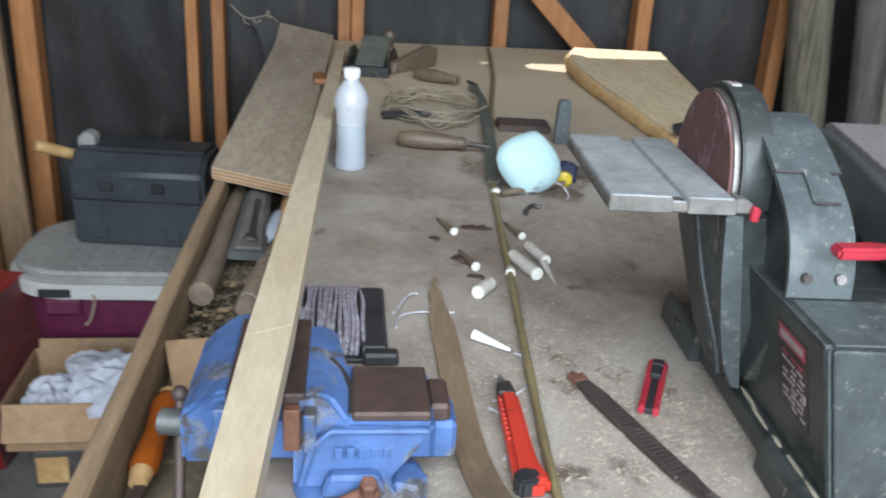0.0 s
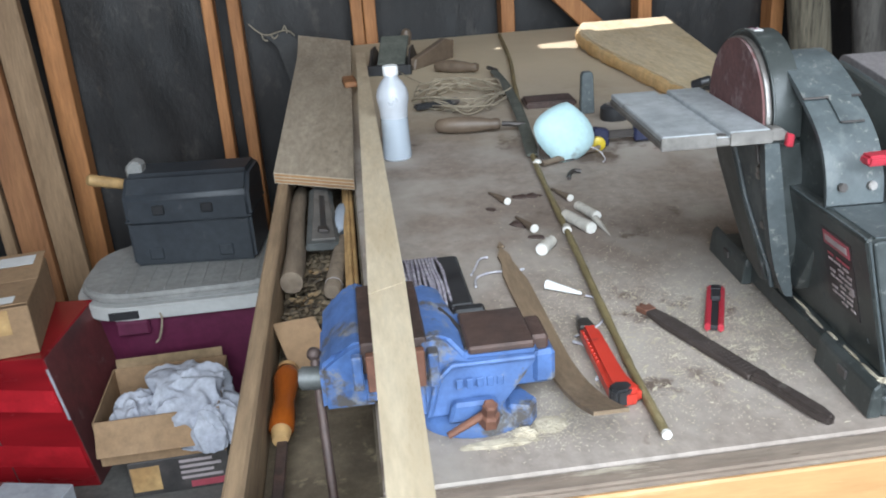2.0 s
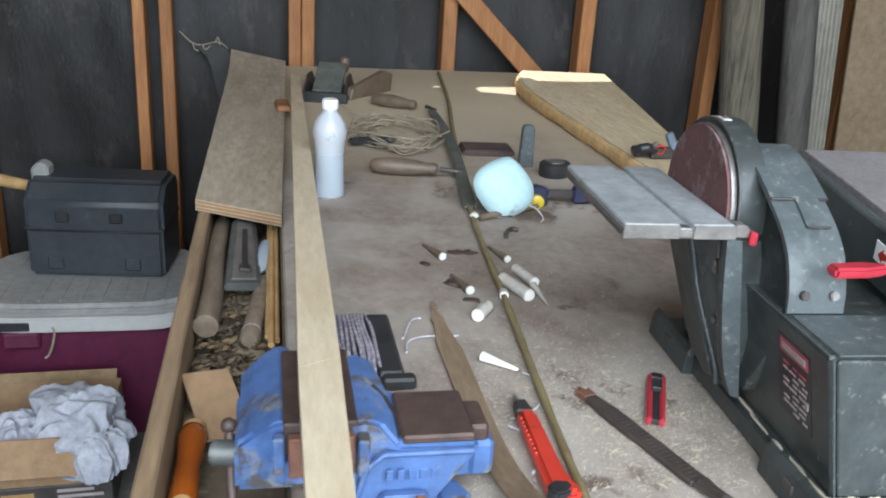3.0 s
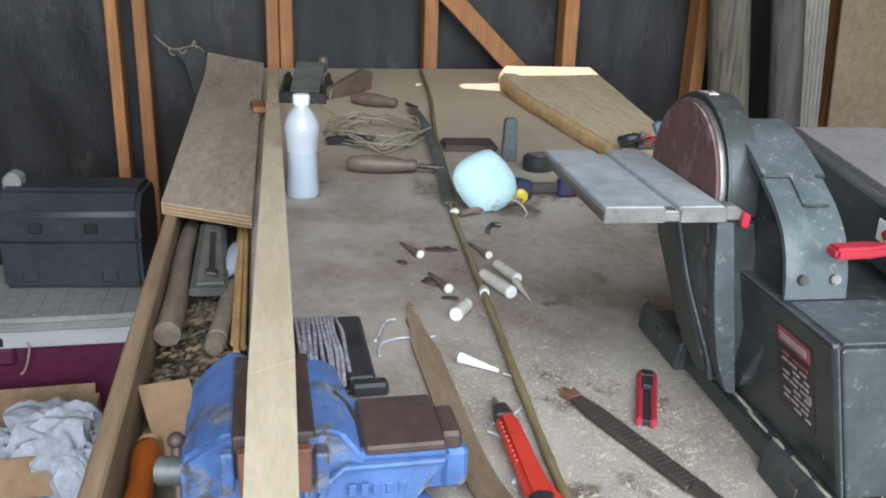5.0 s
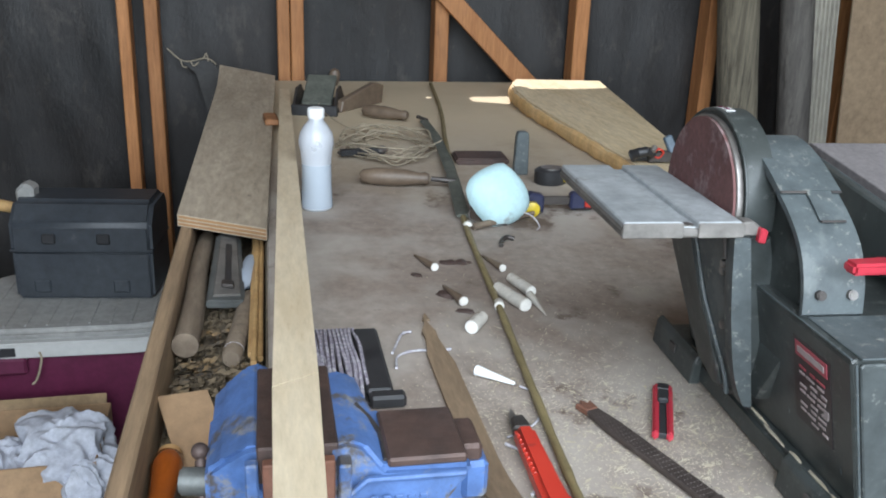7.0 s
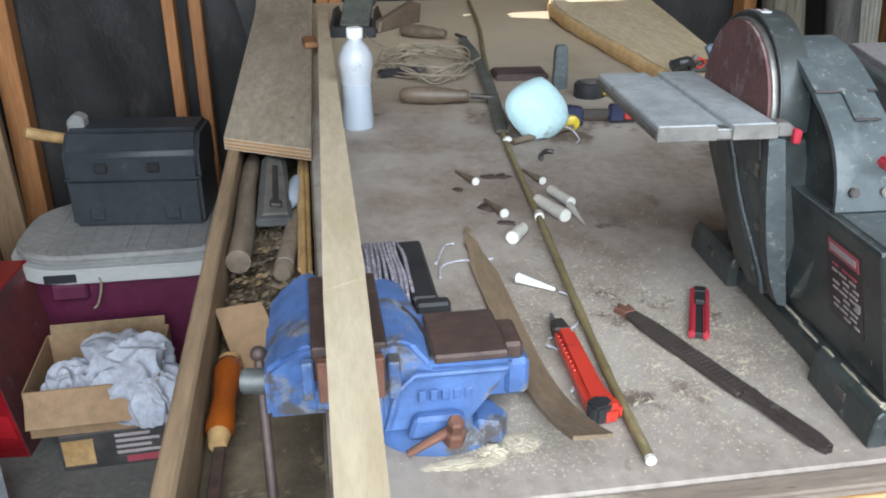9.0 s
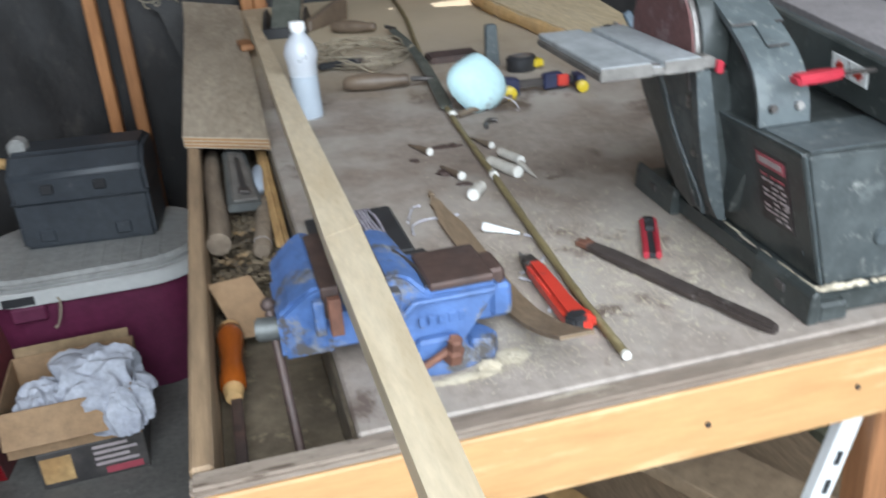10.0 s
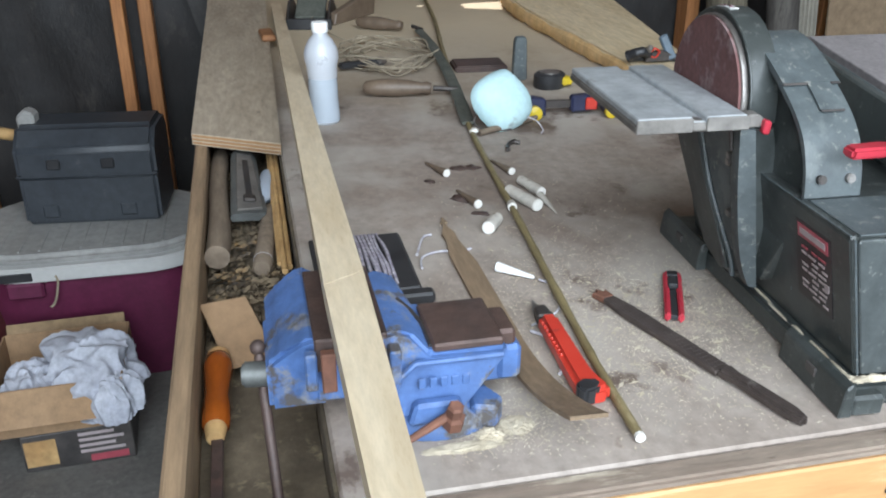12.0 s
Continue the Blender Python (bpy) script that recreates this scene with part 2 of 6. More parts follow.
GREY_WOOD = mat("grey_stick", (0.185, 0.14, 0.10), (0.12, 0.088, 0.062), 0.75, scale=12, detail=40, bump=0.25, stretch=(4, 0.7, 4), spots=(0.27, 0.22, 0.165), spot_scale=14, spot_at=0.64)
STRIP = mat("brown_strip", (0.235, 0.165, 0.105), (0.175, 0.12, 0.075), 0.65, scale=12, detail=40, bump=0.15, stretch=(5, 0.7, 5))
AMBER = mat("amber_handle", (0.29, 0.07, 0.009), (0.2, 0.042, 0.006), 0.25, scale=10, bump=0.03, stretch=(2, 0.5, 2), stains=((0.09, 0.03, 0.01), 30, 0.6))
OCHRE = mat("bare_handle_end", (0.5, 0.32, 0.14), (0.38, 0.22, 0.09), 0.6, scale=14)
TWINE = mat("twine", (0.33, 0.275, 0.2), (0.24, 0.2, 0.145), 0.9, scale=60, bump=0.2)
YARN = mat("purple_grey_yarn", (0.22, 0.19, 0.235), (0.36, 0.33, 0.37), 0.9, scale=90, detail=200, bump=0.3, spots=(0.5, 0.47, 0.5), spot_scale=140, spot_at=0.55)
WHITE_CORD = mat("white_cord", (0.5, 0.48, 0.50), (0.32, 0.3, 0.33), 0.9, scale=120, bump=0.2)
SHAVING = mat("sawdust", (0.54, 0.475, 0.37), (0.40, 0.34, 0.25), 0.9, scale=30, detail=120, bump=0.3, vary=0.2)
DRY = mat("dry_debris", (0.20, 0.145, 0.075), (0.12, 0.085, 0.045), 0.9, scale=30, detail=120, bump=0.3)
DRY_MIX = mat("dry_chips", (0.17, 0.125, 0.075), (0.085, 0.062, 0.04), 0.9, scale=40, detail=120, bump=0.2, spots=(0.27, 0.16, 0.065), spot_scale=25, spot_at=0.58, stains=((0.04, 0.03, 0.022), 18, 0.56))
YELLOW = mat("yellow_plastic", (0.60, 0.44, 0.03), (0.5, 0.36, 0.02), 0.4, scale=20, bump=0.03)
NAVY = mat("navy_grip", (0.013, 0.016, 0.045), (0.02, 0.024, 0.06), 0.45, scale=20, bump=0.03, spots=(0.06, 0.06, 0.07), spot_scale=40, spot_at=0.62)
GREEN_WEB = mat("green_webbing", (0.105, 0.108, 0.09), (0.065, 0.07, 0.058), 0.85, scale=20, detail=120, bump=0.3)
GREEN = mat("green_bristle", (0.03, 0.17, 0.07), (0.02, 0.11, 0.045), 0.6, scale=20)
CORRUGATED = mat("corrugated_sheet", (0.40, 0.37, 0.31), (0.32, 0.295, 0.25), 0.6, scale=6, stretch=(1, 1, 0.4))
TAN_BOARD = mat("tan_panel", (0.38, 0.272, 0.175), (0.33, 0.232, 0.148), 0.7, scale=3, bump=0.04)
MILKY = mat("milky_bottle", (0.60, 0.62, 0.66), (0.56, 0.58, 0.62), 0.3, scale=6, bump=0.0, trans=0.35, grain=0.05)
LIQUID = mat("bottle_liquid", (0.52, 0.575, 0.64), (0.49, 0.545, 0.61), 0.2, scale=6, bump=0.0, trans=0.3, grain=0.05)
LABEL_DARK = mat("label_dark", (0.022, 0.018, 0.02), (0.03, 0.024, 0.026), 0.35, scale=20, bump=0.02)
LABEL_RED = mat("label_red", (0.40, 0.075, 0.10), (0.33, 0.06, 0.08), 0.4, scale=20, bump=0.0)
LABEL_TEXT = mat("label_text", (0.42, 0.36, 0.36), (0.34, 0.28, 0.28), 0.5, scale=20, bump=0.0)
MAT_GREEN = mat("mossy_board", (0.15, 0.14, 0.085), (0.09, 0.084, 0.055), 0.9, scale=6, spots=(0.05, 0.048, 0.035), spot_scale=7, spot_at=0.58, bump=0.6)
BLUE_TARP = mat("blue_grey_tarp", (0.10, 0.14, 0.18), (0.07, 0.09, 0.11), 0.5, scale=7, bump=0.3)

# ---- mesh helpers ----


def part(name, bm, material, parent=None, label="", smooth=False):
    me = bpy.data.meshes.new(name)
    bmesh.ops.recalc_face_normals(bm, faces=bm.faces)
    if smooth:
        for f in bm.faces:
            f.smooth = True
        for e in bm.edges:
            if len(e.link_faces) == 2 and e.calc_face_angle(0) > 0.7:
                e.smooth = False
    bm.to_mesh(me)
    bm.free()
    me.materials.append(material)
    ob = new(name, me)
    ob.parent = parent
    return tagged(ob, label)


def thing(name, m, label, category, group=""):
    ob = new(name)
    ob.empty_display_size = 0.05
    ob.matrix_world = m
    return tagged(ob, label, category, group)


def solid(name, bm, material, label, category, m=None, group="", kind="", smooth=False):
    """A thing of one mesh."""
    ob = part(name, bm, material, None, label, smooth)
    if m is not None:
        ob.matrix_world = m
    return tagged(ob, label, category, group, kind)


def box(x0, x1, y0, y1, z0, z1, bevel=0.002, bm=None, segs=1):
    b = bmesh.new()
    bmesh.ops.create_cube(b, size=1, matrix=Matrix.LocRotScale(((x0 + x1) / 2, (y0 + y1) / 2, (z0 + z1) / 2), None, (x1 - x0, y1 - y0, z1 - z0)))
    if bevel:
        bmesh.ops.bevel(b, geom=b.edges[:], offset=bevel, segments=segs, affect="EDGES", clamp_overlap=True)
    return join(bm, b)


def join(bm, b):
    """b added to bm."""
    if bm is None:
        return b
    me = bpy.data.meshes.new("tmp")
    b.to_mesh(me)
    b.free()
    bm.from_mesh(me)
    bpy.data.meshes.remove(me)
    return bm


def moved(b, m):
    bmesh.ops.transform(b, matrix=m, verts=b.verts)
    return b


def prism(outline, depth, axis="z", at=0.0, bevel=0.0015, bm=None, segs=1):
    """A flat outline of (u, v) points given depth. axis z: (x, y) raised; x: (y, z) along x; y: (x, z) along y."""
    b = bmesh.new()
    put = {"z": lambda u, v: (u, v, at), "x": lambda u, v: (at, u, v), "y": lambda u, v: (u, at, v)}[axis]
    step = {"z": (0, 0, depth), "x": (depth, 0, 0), "y": (0, depth, 0)}[axis]
    f = b.faces.new([b.verts.new(put(u, v)) for u, v in outline])
    up = bmesh.ops.extrude_face_region(b, geom=[f])["geom"]
    bmesh.ops.translate(b, vec=step, verts=[g for g in up if isinstance(g, bmesh.types.BMVert)])
    bmesh.ops.recalc_face_normals(b, faces=b.faces)
    if bevel:
        bmesh.ops.bevel(b, geom=b.edges[:], offset=bevel, segments=segs, affect="EDGES", clamp_overlap=True)
    return join(bm, b)


def rod(p, q, r0, r1=None, sides=16, bm=None, bevel=0.0):
    """A round bar from p to q."""
    p, q = Vector(p), Vector(q)
    b = bmesh.new()
    bmesh.ops.create_cone(b, cap_ends=True, segments=sides, radius1=r0, radius2=r0 if r1 is None else r1, depth=(q - p).length)
    if bevel:
        bmesh.ops.bevel(b, geom=[e for e in b.edges if len([f for f in e.link_faces if len(f.verts) > 4])], offset=bevel, segments=2, affect="EDGES", clamp_overlap=True)
    moved(b, Matrix.Translation((p + q) / 2) @ (q - p).to_track_quat("Z", "Y").to_matrix().to_4x4())
    return join(bm, b)


def lathe(profile, sides=24, bm=None, m=None, squash=1.0):
    """A turned body about z from (radius, z) pairs."""
    b = bmesh.new()
    rings = []
    for r, z in profile:
        rings.append([b.verts.new((r * math.cos(2 * math.pi * k / sides), squash * r * math.sin(2 * math.pi * k / sides), z)) for k in range(sides)])
    for lo, hi in zip(rings, rings[1:]):
        for k in range(sides):
            b.faces.new((lo[k], lo[(k + 1) % sides], hi[(k + 1) % sides], hi[k]))
    b.faces.new(rings[0][::-1])
    b.faces.new(rings[-1])
    if m is not None:
        moved(b, m)
    return join(bm, b)


def along(p, q):
    """The pose at p whose z axis points to q."""
    p, q = Vector(p), Vector(q)
    return Matrix.Translation(p) @ (q - p).to_track_quat("Z", "Y").to_matrix().to_4x4()


def smooth_path(points, n=8):
    """Points on a smooth curve through the given ones."""
    pts = [Vector(p) for p in points]
    out = []
    for i in range(len(pts) - 1):
        a, b, c, d = pts[max(i - 1, 0)], pts[i], pts[i + 1], pts[min(i + 2, len(pts) - 1)]
        for k in range(n):
            t = k / n
            out.append(0.5 * (2 * b + (c - a) * t + (2 * a - 5 * b + 4 * c - d) * t * t + (3 * b - a - 3 * c + d) * t ** 3))
    return out + [pts[-1]]


def tube(points, r, sides=8, bm=None, r_end=None, wobble=0.0, seed=0, flat=1.0):
    """A round cord along points."""
    b, rnd = bmesh.new(), random.Random(seed)
    pts = [Vector(p) for p in points]
    rings, side = [], Vector((0, 0, 1))
    for i, p in enumerate(pts):
        d = (pts[min(i + 1, len(pts) - 1)] - pts[max(i - 1, 0)]).normalized()
        u = side.cross(d)
        u = u.normalized() if u.length > 1e-3 else Vector((1, 0, 0))
        v = d.cross(u)
        rr = r + ((r_end if r_end is not None else r) - r) * i / max(1, len(pts) - 1)
        rr *= 1 + wobble * rnd.uniform(-1, 1)
        rings.append([b.verts.new(p + u * rr * math.cos(2 * math.pi * k / sides) + v * flat * rr * math.sin(2 * math.pi * k / sides)) for k in range(sides)])
    for lo, hi in zip(rings, rings[1:]):
        for k in range(sides):
            b.faces.new((lo[k], lo[(k + 1) % sides], hi[(k + 1) % sides], hi[k]))
    b.faces.new(rings[0][::-1])
    b.faces.new(rings[-1])
    return join(bm, b)


def sheet(x0, x1, z0, z1, y, nx, nz, depth, thick=0.004, seed=0.0, freq=2.0):
    """An upright buckled sheet facing -y."""
    b = bmesh.new()
    rows = [[b.verts.new((x0 + (x1 - x0) * i / nx, y + depth * (noise.noise((freq * (x0 + (x1 - x0) * i / nx), seed, 0.6 * freq * (z0 + (z1 - z0) * k / nz))) + 0.4 * noise.noise((3.1 * freq * (x0 + (x1 - x0) * i / nx), seed + 5, 1.3 * freq * (z0 + (z1 - z0) * k / nz)))), z0 + (z1 - z0) * k / nz)) for i in range(nx + 1)] for k in range(nz + 1)]
    fs = [b.faces.new((rows[k][i], rows[k][i + 1], rows[k + 1][i + 1], rows[k + 1][i])) for k in range(nz) for i in range(nx)]
    up = bmesh.ops.extrude_face_region(b, geom=fs)["geom"]
    bmesh.ops.translate(b, vec=(0, thick, 0), verts=[g for g in up if isinstance(g, bmesh.types.BMVert)])
    return b


def lump(rx, ry, rz, rough, freq, seed, sub=4, flat_base=True):
    """A crumpled heap with a flat base."""
    b = bmesh.new()
    bmesh.ops.create_icosphere(b, subdivisions=sub, radius=1)
    for v in b.verts:
        n = v.co.normalized()
        k = 1 + rough * (noise.noise(n * freq + Vector((seed, 0, 0))) + 0.6 * abs(noise.noise(n * freq * 2.3 + Vector((0, seed, 0)))) + 0.3 * noise.noise(n * freq * 5 + Vector((0, 0, seed))))
        v.co = Vector((n.x * rx * k, n.y * ry * k, n.z * rz * k))
        if flat_base and v.co.z < 0:
            v.co.z *= 0.05
    return b

# ---- the place ----
B = 0.90  # bench top


def structure(name, bm, material, label, category="", parent=None):
    return tagged(part(name, bm, material, parent, label), label, category, kind="structure")


structure("floor", box(-1.9, 2.7, -2.2, 2.75, -0.1, 0.0, 0), CONCRETE, "dusty grey concrete shed floor", "floor")
structure("ground", box(-40, 40, -40, 40, -0.2, -0.105, 0), DRY, "bare brown earth outside the shed", "ground")
structure("ceiling", box(-1.9, 2.7, -2.2, 2.75, 3.8, 3.9, 0), PALE_Z, "bare wooden roof boards over the shed", "ceiling")
structure("wall_left", box(-1.9, -1.82, -2.2, 2.75, 0.0, 3.8, 0), FELT, "dark tar-papered side wall of the shed", "wall")
structure("wall_right", box(2.62, 2.7, -2.2, 2.75, 0.0, 3.8, 0), FELT, "dark tar-papered side wall of the shed", "wall")
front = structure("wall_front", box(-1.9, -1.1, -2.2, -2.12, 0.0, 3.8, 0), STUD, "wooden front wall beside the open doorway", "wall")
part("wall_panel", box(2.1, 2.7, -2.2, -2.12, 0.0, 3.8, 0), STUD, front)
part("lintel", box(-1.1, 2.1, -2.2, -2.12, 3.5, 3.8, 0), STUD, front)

back = structure("wall_back", sheet(-1.82, 2.62, 0.0, B + 0.43, 2.584, 300, 130, 0.034, 0.02, 3.0, 2.8), FELT, "black tar paper sheeting buckled between wooden studs", "wall")
part("upper_sheeting", box(-1.82, 2.62, 2.57, 2.585, B + 0.62, 3.8, 0), FELT, back)
part("sheeting", box(-1.82, 0.60, 2.556, 2.569, B + 0.40, B + 0.62, 0), FELT, back)
part("sheeting", box(1.16, 2.62, 2.556, 2.569, B + 0.40, B + 0.62, 0), FELT, back)
part("sheeting", prism([(0.60, B + 0.462), (0.885, B + 0.577), (0.885, B + 0.605), (1.16, B + 0.595), (1.16, B + 0.62), (0.60, B + 0.62)], 0.012, "y", 2.572, 0), FELT, back)
for x0, x1 in ((-0.308, -0.272), (-0.227, -0.188), (0.175, 0.214), (0.217, 0.258), (0.683, 0.73), (1.165, 1.214), (1.65, 1.697), (-0.84, -0.77), (-1.45, -1.41), (2.2, 2.24)):
    part("stud", box(x0, x1, 2.47, 2.553, 0.0, 3.79, 0.003), STUD, back)
part("brace", prism([(0.58, B + 0.365), (0.665, B + 0.365), (1.12, B - 0.075), (1.03, B - 0.075)], 0.035, "y", 2.43, 0.002), STUD, back, "diagonal orange wooden brace")
part("torn_flap", prism([(-0.175, B + 0.095), (-0.12, B + 0.045), (-0.045, B + 0.055), (0.0, B + 0.01), (-0.01, B - 0.2), (-0.05, B - 0.13), (-0.085, B + 0.01)], 0.004, "y", 2.515, 0), DARK_CLOTH, back, "torn hanging flap of tar paper")
for k, pts in enumerate(([(-0.17, 0.09), (-0.12, 0.05), (-0.05, 0.06), (-0.02, 0.04)], [(-0.13, 0.055), (-0.125, 0.035), (-0.112, 0.03)], [(-0.06, 0.058), (-0.05, 0.075), (-0.045, 0.05)], [(-0.1, 0.05), (-0.09, 0.035), (-0.075, 0.048)])):
    part("frayed_thread", tube(smooth_path([(x, 2.508, B + z) for x, z in pts], 5), 0.0022, 5), TWINE, back, "pale frayed thread")

# ---- workbench ----
bench = thing("workbench", pose(0.5, 1.2, 0), "long wooden workbench with dusty plywood top and pine apron", "workbench")


def wpart(name, bm, material, label=""):
    return part(name, moved(bm, Matrix.Translation((-0.5, -1.2, 0))), material, bench, label)


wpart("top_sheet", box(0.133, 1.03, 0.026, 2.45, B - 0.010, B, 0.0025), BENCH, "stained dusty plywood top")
wpart("front_plank", box(0.0, 1.03, 0.0, 0.036, B - 0.083, B - 0.011, 0.002), PINE_X, "bright pine front plank")
wpart("side_rail", box(0.0, 0.019, 0.0262, 2.45, B - 0.092, B, 0.003), PINE_Y, "worn wooden side rail")
wpart("front_rail", box(0.0, 1.03, 0.0012, 0.0255, B - 0.0108, B - 0.0010, 0.003, segs=2), EDGE, "worn grimy top edge of the front plank")
wpart("inner_rail", box(0.13, 0.16, 0.04, 2.45, B - 0.09, B - 0.011, 0.002), GRIME)
wpart("side_rail", box(0.99, 1.03, 0.037, 2.45, B - 0.10, B - 0.011, 0.002), PINE_Y)
wpart("back_rail", box(0.0, 1.03, 2.452, 2.49, B - 0.10, B - 0.011, 0.002), PINE_X)
wpart("trough_floor", box(0.019, 0.13, 0.037, 2.45, B - 0.09, B - 0.073, 0.001), GRIME, "grimy trough bottom")
for x, y in ((0.657, 0.05), (0.03, 2.36), (0.93, 2.36), (0.03, 1.1), (0.93, 1.1)):
    wpart("leg", box(x, x + 0.085, y, y + 0.04, 0.0, B - 0.101, 0.003), ORANGE_Z)
wpart("lower_shelf", box(0.03, 0.99, 0.12, 2.3, 0.30, 0.32, 0.003), STRIP, "rough board shelf")
for x, z in ((0.018, -0.035), (0.018, -0.066), (0.432, -0.049), (0.582, -0.046), (0.752, -0.03), (0.742, -0.062), (0.79, -0.055)):
    wpart("screw", rod((x, 0.002, B + z), (x, -0.0015, B + z), 0.0027, sides=12), DARK_STEEL)

cover = thing("plywood_board", pose(0.07, 1.6, B + 0.001), "worn grey-brown plywood offcut covering the bench trough", "board")
b = bmesh.new()
rows = []
for k in range(25):
    t = k / 24
    y0, y1 = 0.925 + t * 1.47, 0.84 + t * 1.5
    lift = 0.035 * max(0.0, (t - 0.8) / 0.2) ** 2
    rows.append([Vector((-0.004 + (0.137 + 0.03 * t) * i / 6, y0 + (y1 - y0) * i / 6, lift * (1 - i / 9))) for i in range(7)])
for off in (0.0, 0.019):
    vs = [[b.verts.new(v + Vector((-0.07, -1.6, off))) for v in r] for r in rows]
    for lo, hi in zip(vs, vs[1:]):
        for i in range(6):
            b.faces.new((lo[i], lo[i + 1], hi[i + 1], hi[i]))
bmesh.ops.bridge_loops(b, edges=[e for e in b.edges if e.is_boundary])
part("panel", b, PLY, cover)
for k in range(3):
    part("veneer_layer", prism([(-0.073, -0.6766), (0.0625, -0.7616), (0.0625, -0.7596), (-0.073, -0.6746)], 0.0035, "z", 0.002 + 0.0058 * k, 0), PLY_EDGE, cover)

stave = thing("wood_stave", pose(0.155, 0.15, B + 0.106), "long pale glued-up wooden bow stave clamped in the vise", "stave")


def stave_piece(y0, y1, w0, w1, skew0, skew1):
    xc = lambda y: 0.155 + 0.0162 * (y - 0.15) - 0.155
    zc = lambda y: -0.0525 * (y - 0.15)
    b = bmesh.new()
    rings = []
    n = 24
    for k in range(n + 1):
        t = k / n
        w, ring = w0 + (w1 - w0) * t, []
        for s, h in ((-1, 0), (1, 0), (1, 1), (-1, 1)):
            y = y0 + (y1 - y0) * t + s * (skew0 + (skew1 - skew0) * t)
            ring.append(b.verts.new((xc(y) + s * w / 2, y - 0.15, zc(y) + h * 0.02)))
        rings.append(ring)
    for lo, hi in zip(rings, rings[1:]):
        for i in range(4):
            b.faces.new((lo[i], lo[(i + 1) % 4], hi[(i + 1) % 4], hi[i]))
    b.faces.new(rings[0][::-1]), b.faces.new(rings[-1])
    bmesh.ops.bevel(b, geom=[e for e in b.edges if e.calc_face_angle(0) > 0.5], offset=0.0018, segments=2, affect="EDGES", clamp_overlap=True)
    return b


part("stave_half", stave_piece(-0.34, 0.147, 0.023, 0.034, 0.0, 0.011), STAVE, stave)
part("stave_half", stave_piece(0.149, 2.15, 0.034, 0.027, 0.011, 0.0), STAVE, stave)

# ---- vise ----
vise = thing("bench_vise", pose(0.225, 0.115, B + 0.0005), "worn blue cast-iron bench vise with rusty jaws", "vise")


def vpart(name, bm, material, label="", smooth=False, parent=vise):
    return part(name, bm, material, parent, label, smooth)


def heads(b):
    for v in b.verts:
        if v.co.z > 0.075:
            v.co.z = 0.075 + 0.5 * (v.co.z - 0.075)
    return b


# movable jaw, with its overhanging flared head
b = prism([(-0.138, 0.016), (-0.088, 0.016), (-0.088, 0.094), (-0.098, 0.105), (-0.110, 0.1), (-0.124, 0.074), (-0.138, 0.06)], 0.085, "y", 0.018, 0.004, segs=2)
for v in b.verts:
    t = (v.co.y - 0.018) / 0.085
    if v.co.z > 0.062:
        v.co.y += 0.035 * t - 0.018 * (1 - t) * min(1.0, (v.co.z - 0.062) / 0.025)
vpart("movable_jaw", heads(b), BLUE, smooth=True)
vpart("jaw_plate", box(-0.0995, -0.0832, -0.004, 0.122, 0.062, 0.0915, 0.0015), RUST, "dark toothed jaw plate")
vpart("slide_bar", box(-0.10, 0.07, 0.016, 0.06, 0.02, 0.054, 0.003), BLUE)
b = prism([(-0.05, 0.016), (0.018, 0.016), (0.054, 0.064), (0.056, 0.0735), (-0.008, 0.0755), (-0.022, 0.098), (-0.034, 0.107), (-0.05, 0.1)], 0.085, "y", -0.016, 0.004, segs=2)
for v in b.verts:
    t = (v.co.y + 0.016) / 0.085
    if v.co.z > 0.085:
        v.co.y += 0.045 * t + 0.012 * (1 - t)
vpart("fixed_jaw", heads(b), BLUE, smooth=True)
vpart("jaw_plate", box(-0.0578, -0.0415, -0.004, 0.122, 0.062, 0.0915, 0.0015), RUST, "dark toothed jaw plate")
vpart("jaw_block", box(-0.108, -0.0985, -0.012, -0.002, 0.05, 0.083, 0.0015), BLUE)
vpart("jaw_block", box(-0.0425, -0.033, -0.020, -0.004, 0.05, 0.083, 0.0015), BLUE)
vpart("web_crease", tube([(-0.024, 0.06, 0.0868), (-0.014, 0.05, 0.080), (-0.0075, 0.03, 0.0775), (-0.0075, -0.008, 0.0775)], 0.0022, 6), DARK_STEEL, "grimy seam")
vpart("front_rib", tube([(-0.044, -0.0165, 0.022), (-0.036, -0.017, 0.055), (-0.022, -0.0165, 0.068), (0.05, -0.0165, 0.068)], 0.0028, 8), BLUE, "", True)
vpart("front_boss", prism([(-0.03, 0.014), (0.02, 0.014), (0.014, 0.034), (-0.024, 0.034)], 0.012, "y", -0.026, 0.003), BLUE)
vpart("jaw_seat", box(-0.0955, -0.084, -0.016, -0.0065, 0.05, 0.085, 0.001), BRIGHT_RUST, "rust-orange jaw seat")
vpart("jaw_seat", box(-0.057, -0.0448, -0.016, -0.0065, 0.05, 0.085, 0.001), BRIGHT_RUST, "rust-orange jaw seat")
vpart("anvil", box(-0.007, 0.052, -0.014, 0.058, 0.0738, 0.0815, 0.002), RUST, "rust-brown flat anvil")
vpart("slide_tail", box(0.055, 0.076, 0.012, 0.056, 0.022, 0.056, 0.004), BLUE)
vpart("tail_end", box(0.0525, 0.07, 0.012, 0.056, 0.0565, 0.072, 0.003), RUST, "rusted slide end")
vpart("screw", rod((-0.158, 0.042, 0.04), (-0.05, 0.03, 0.038), 0.011, bevel=0.002), IRON, "worn steel screw end", True)
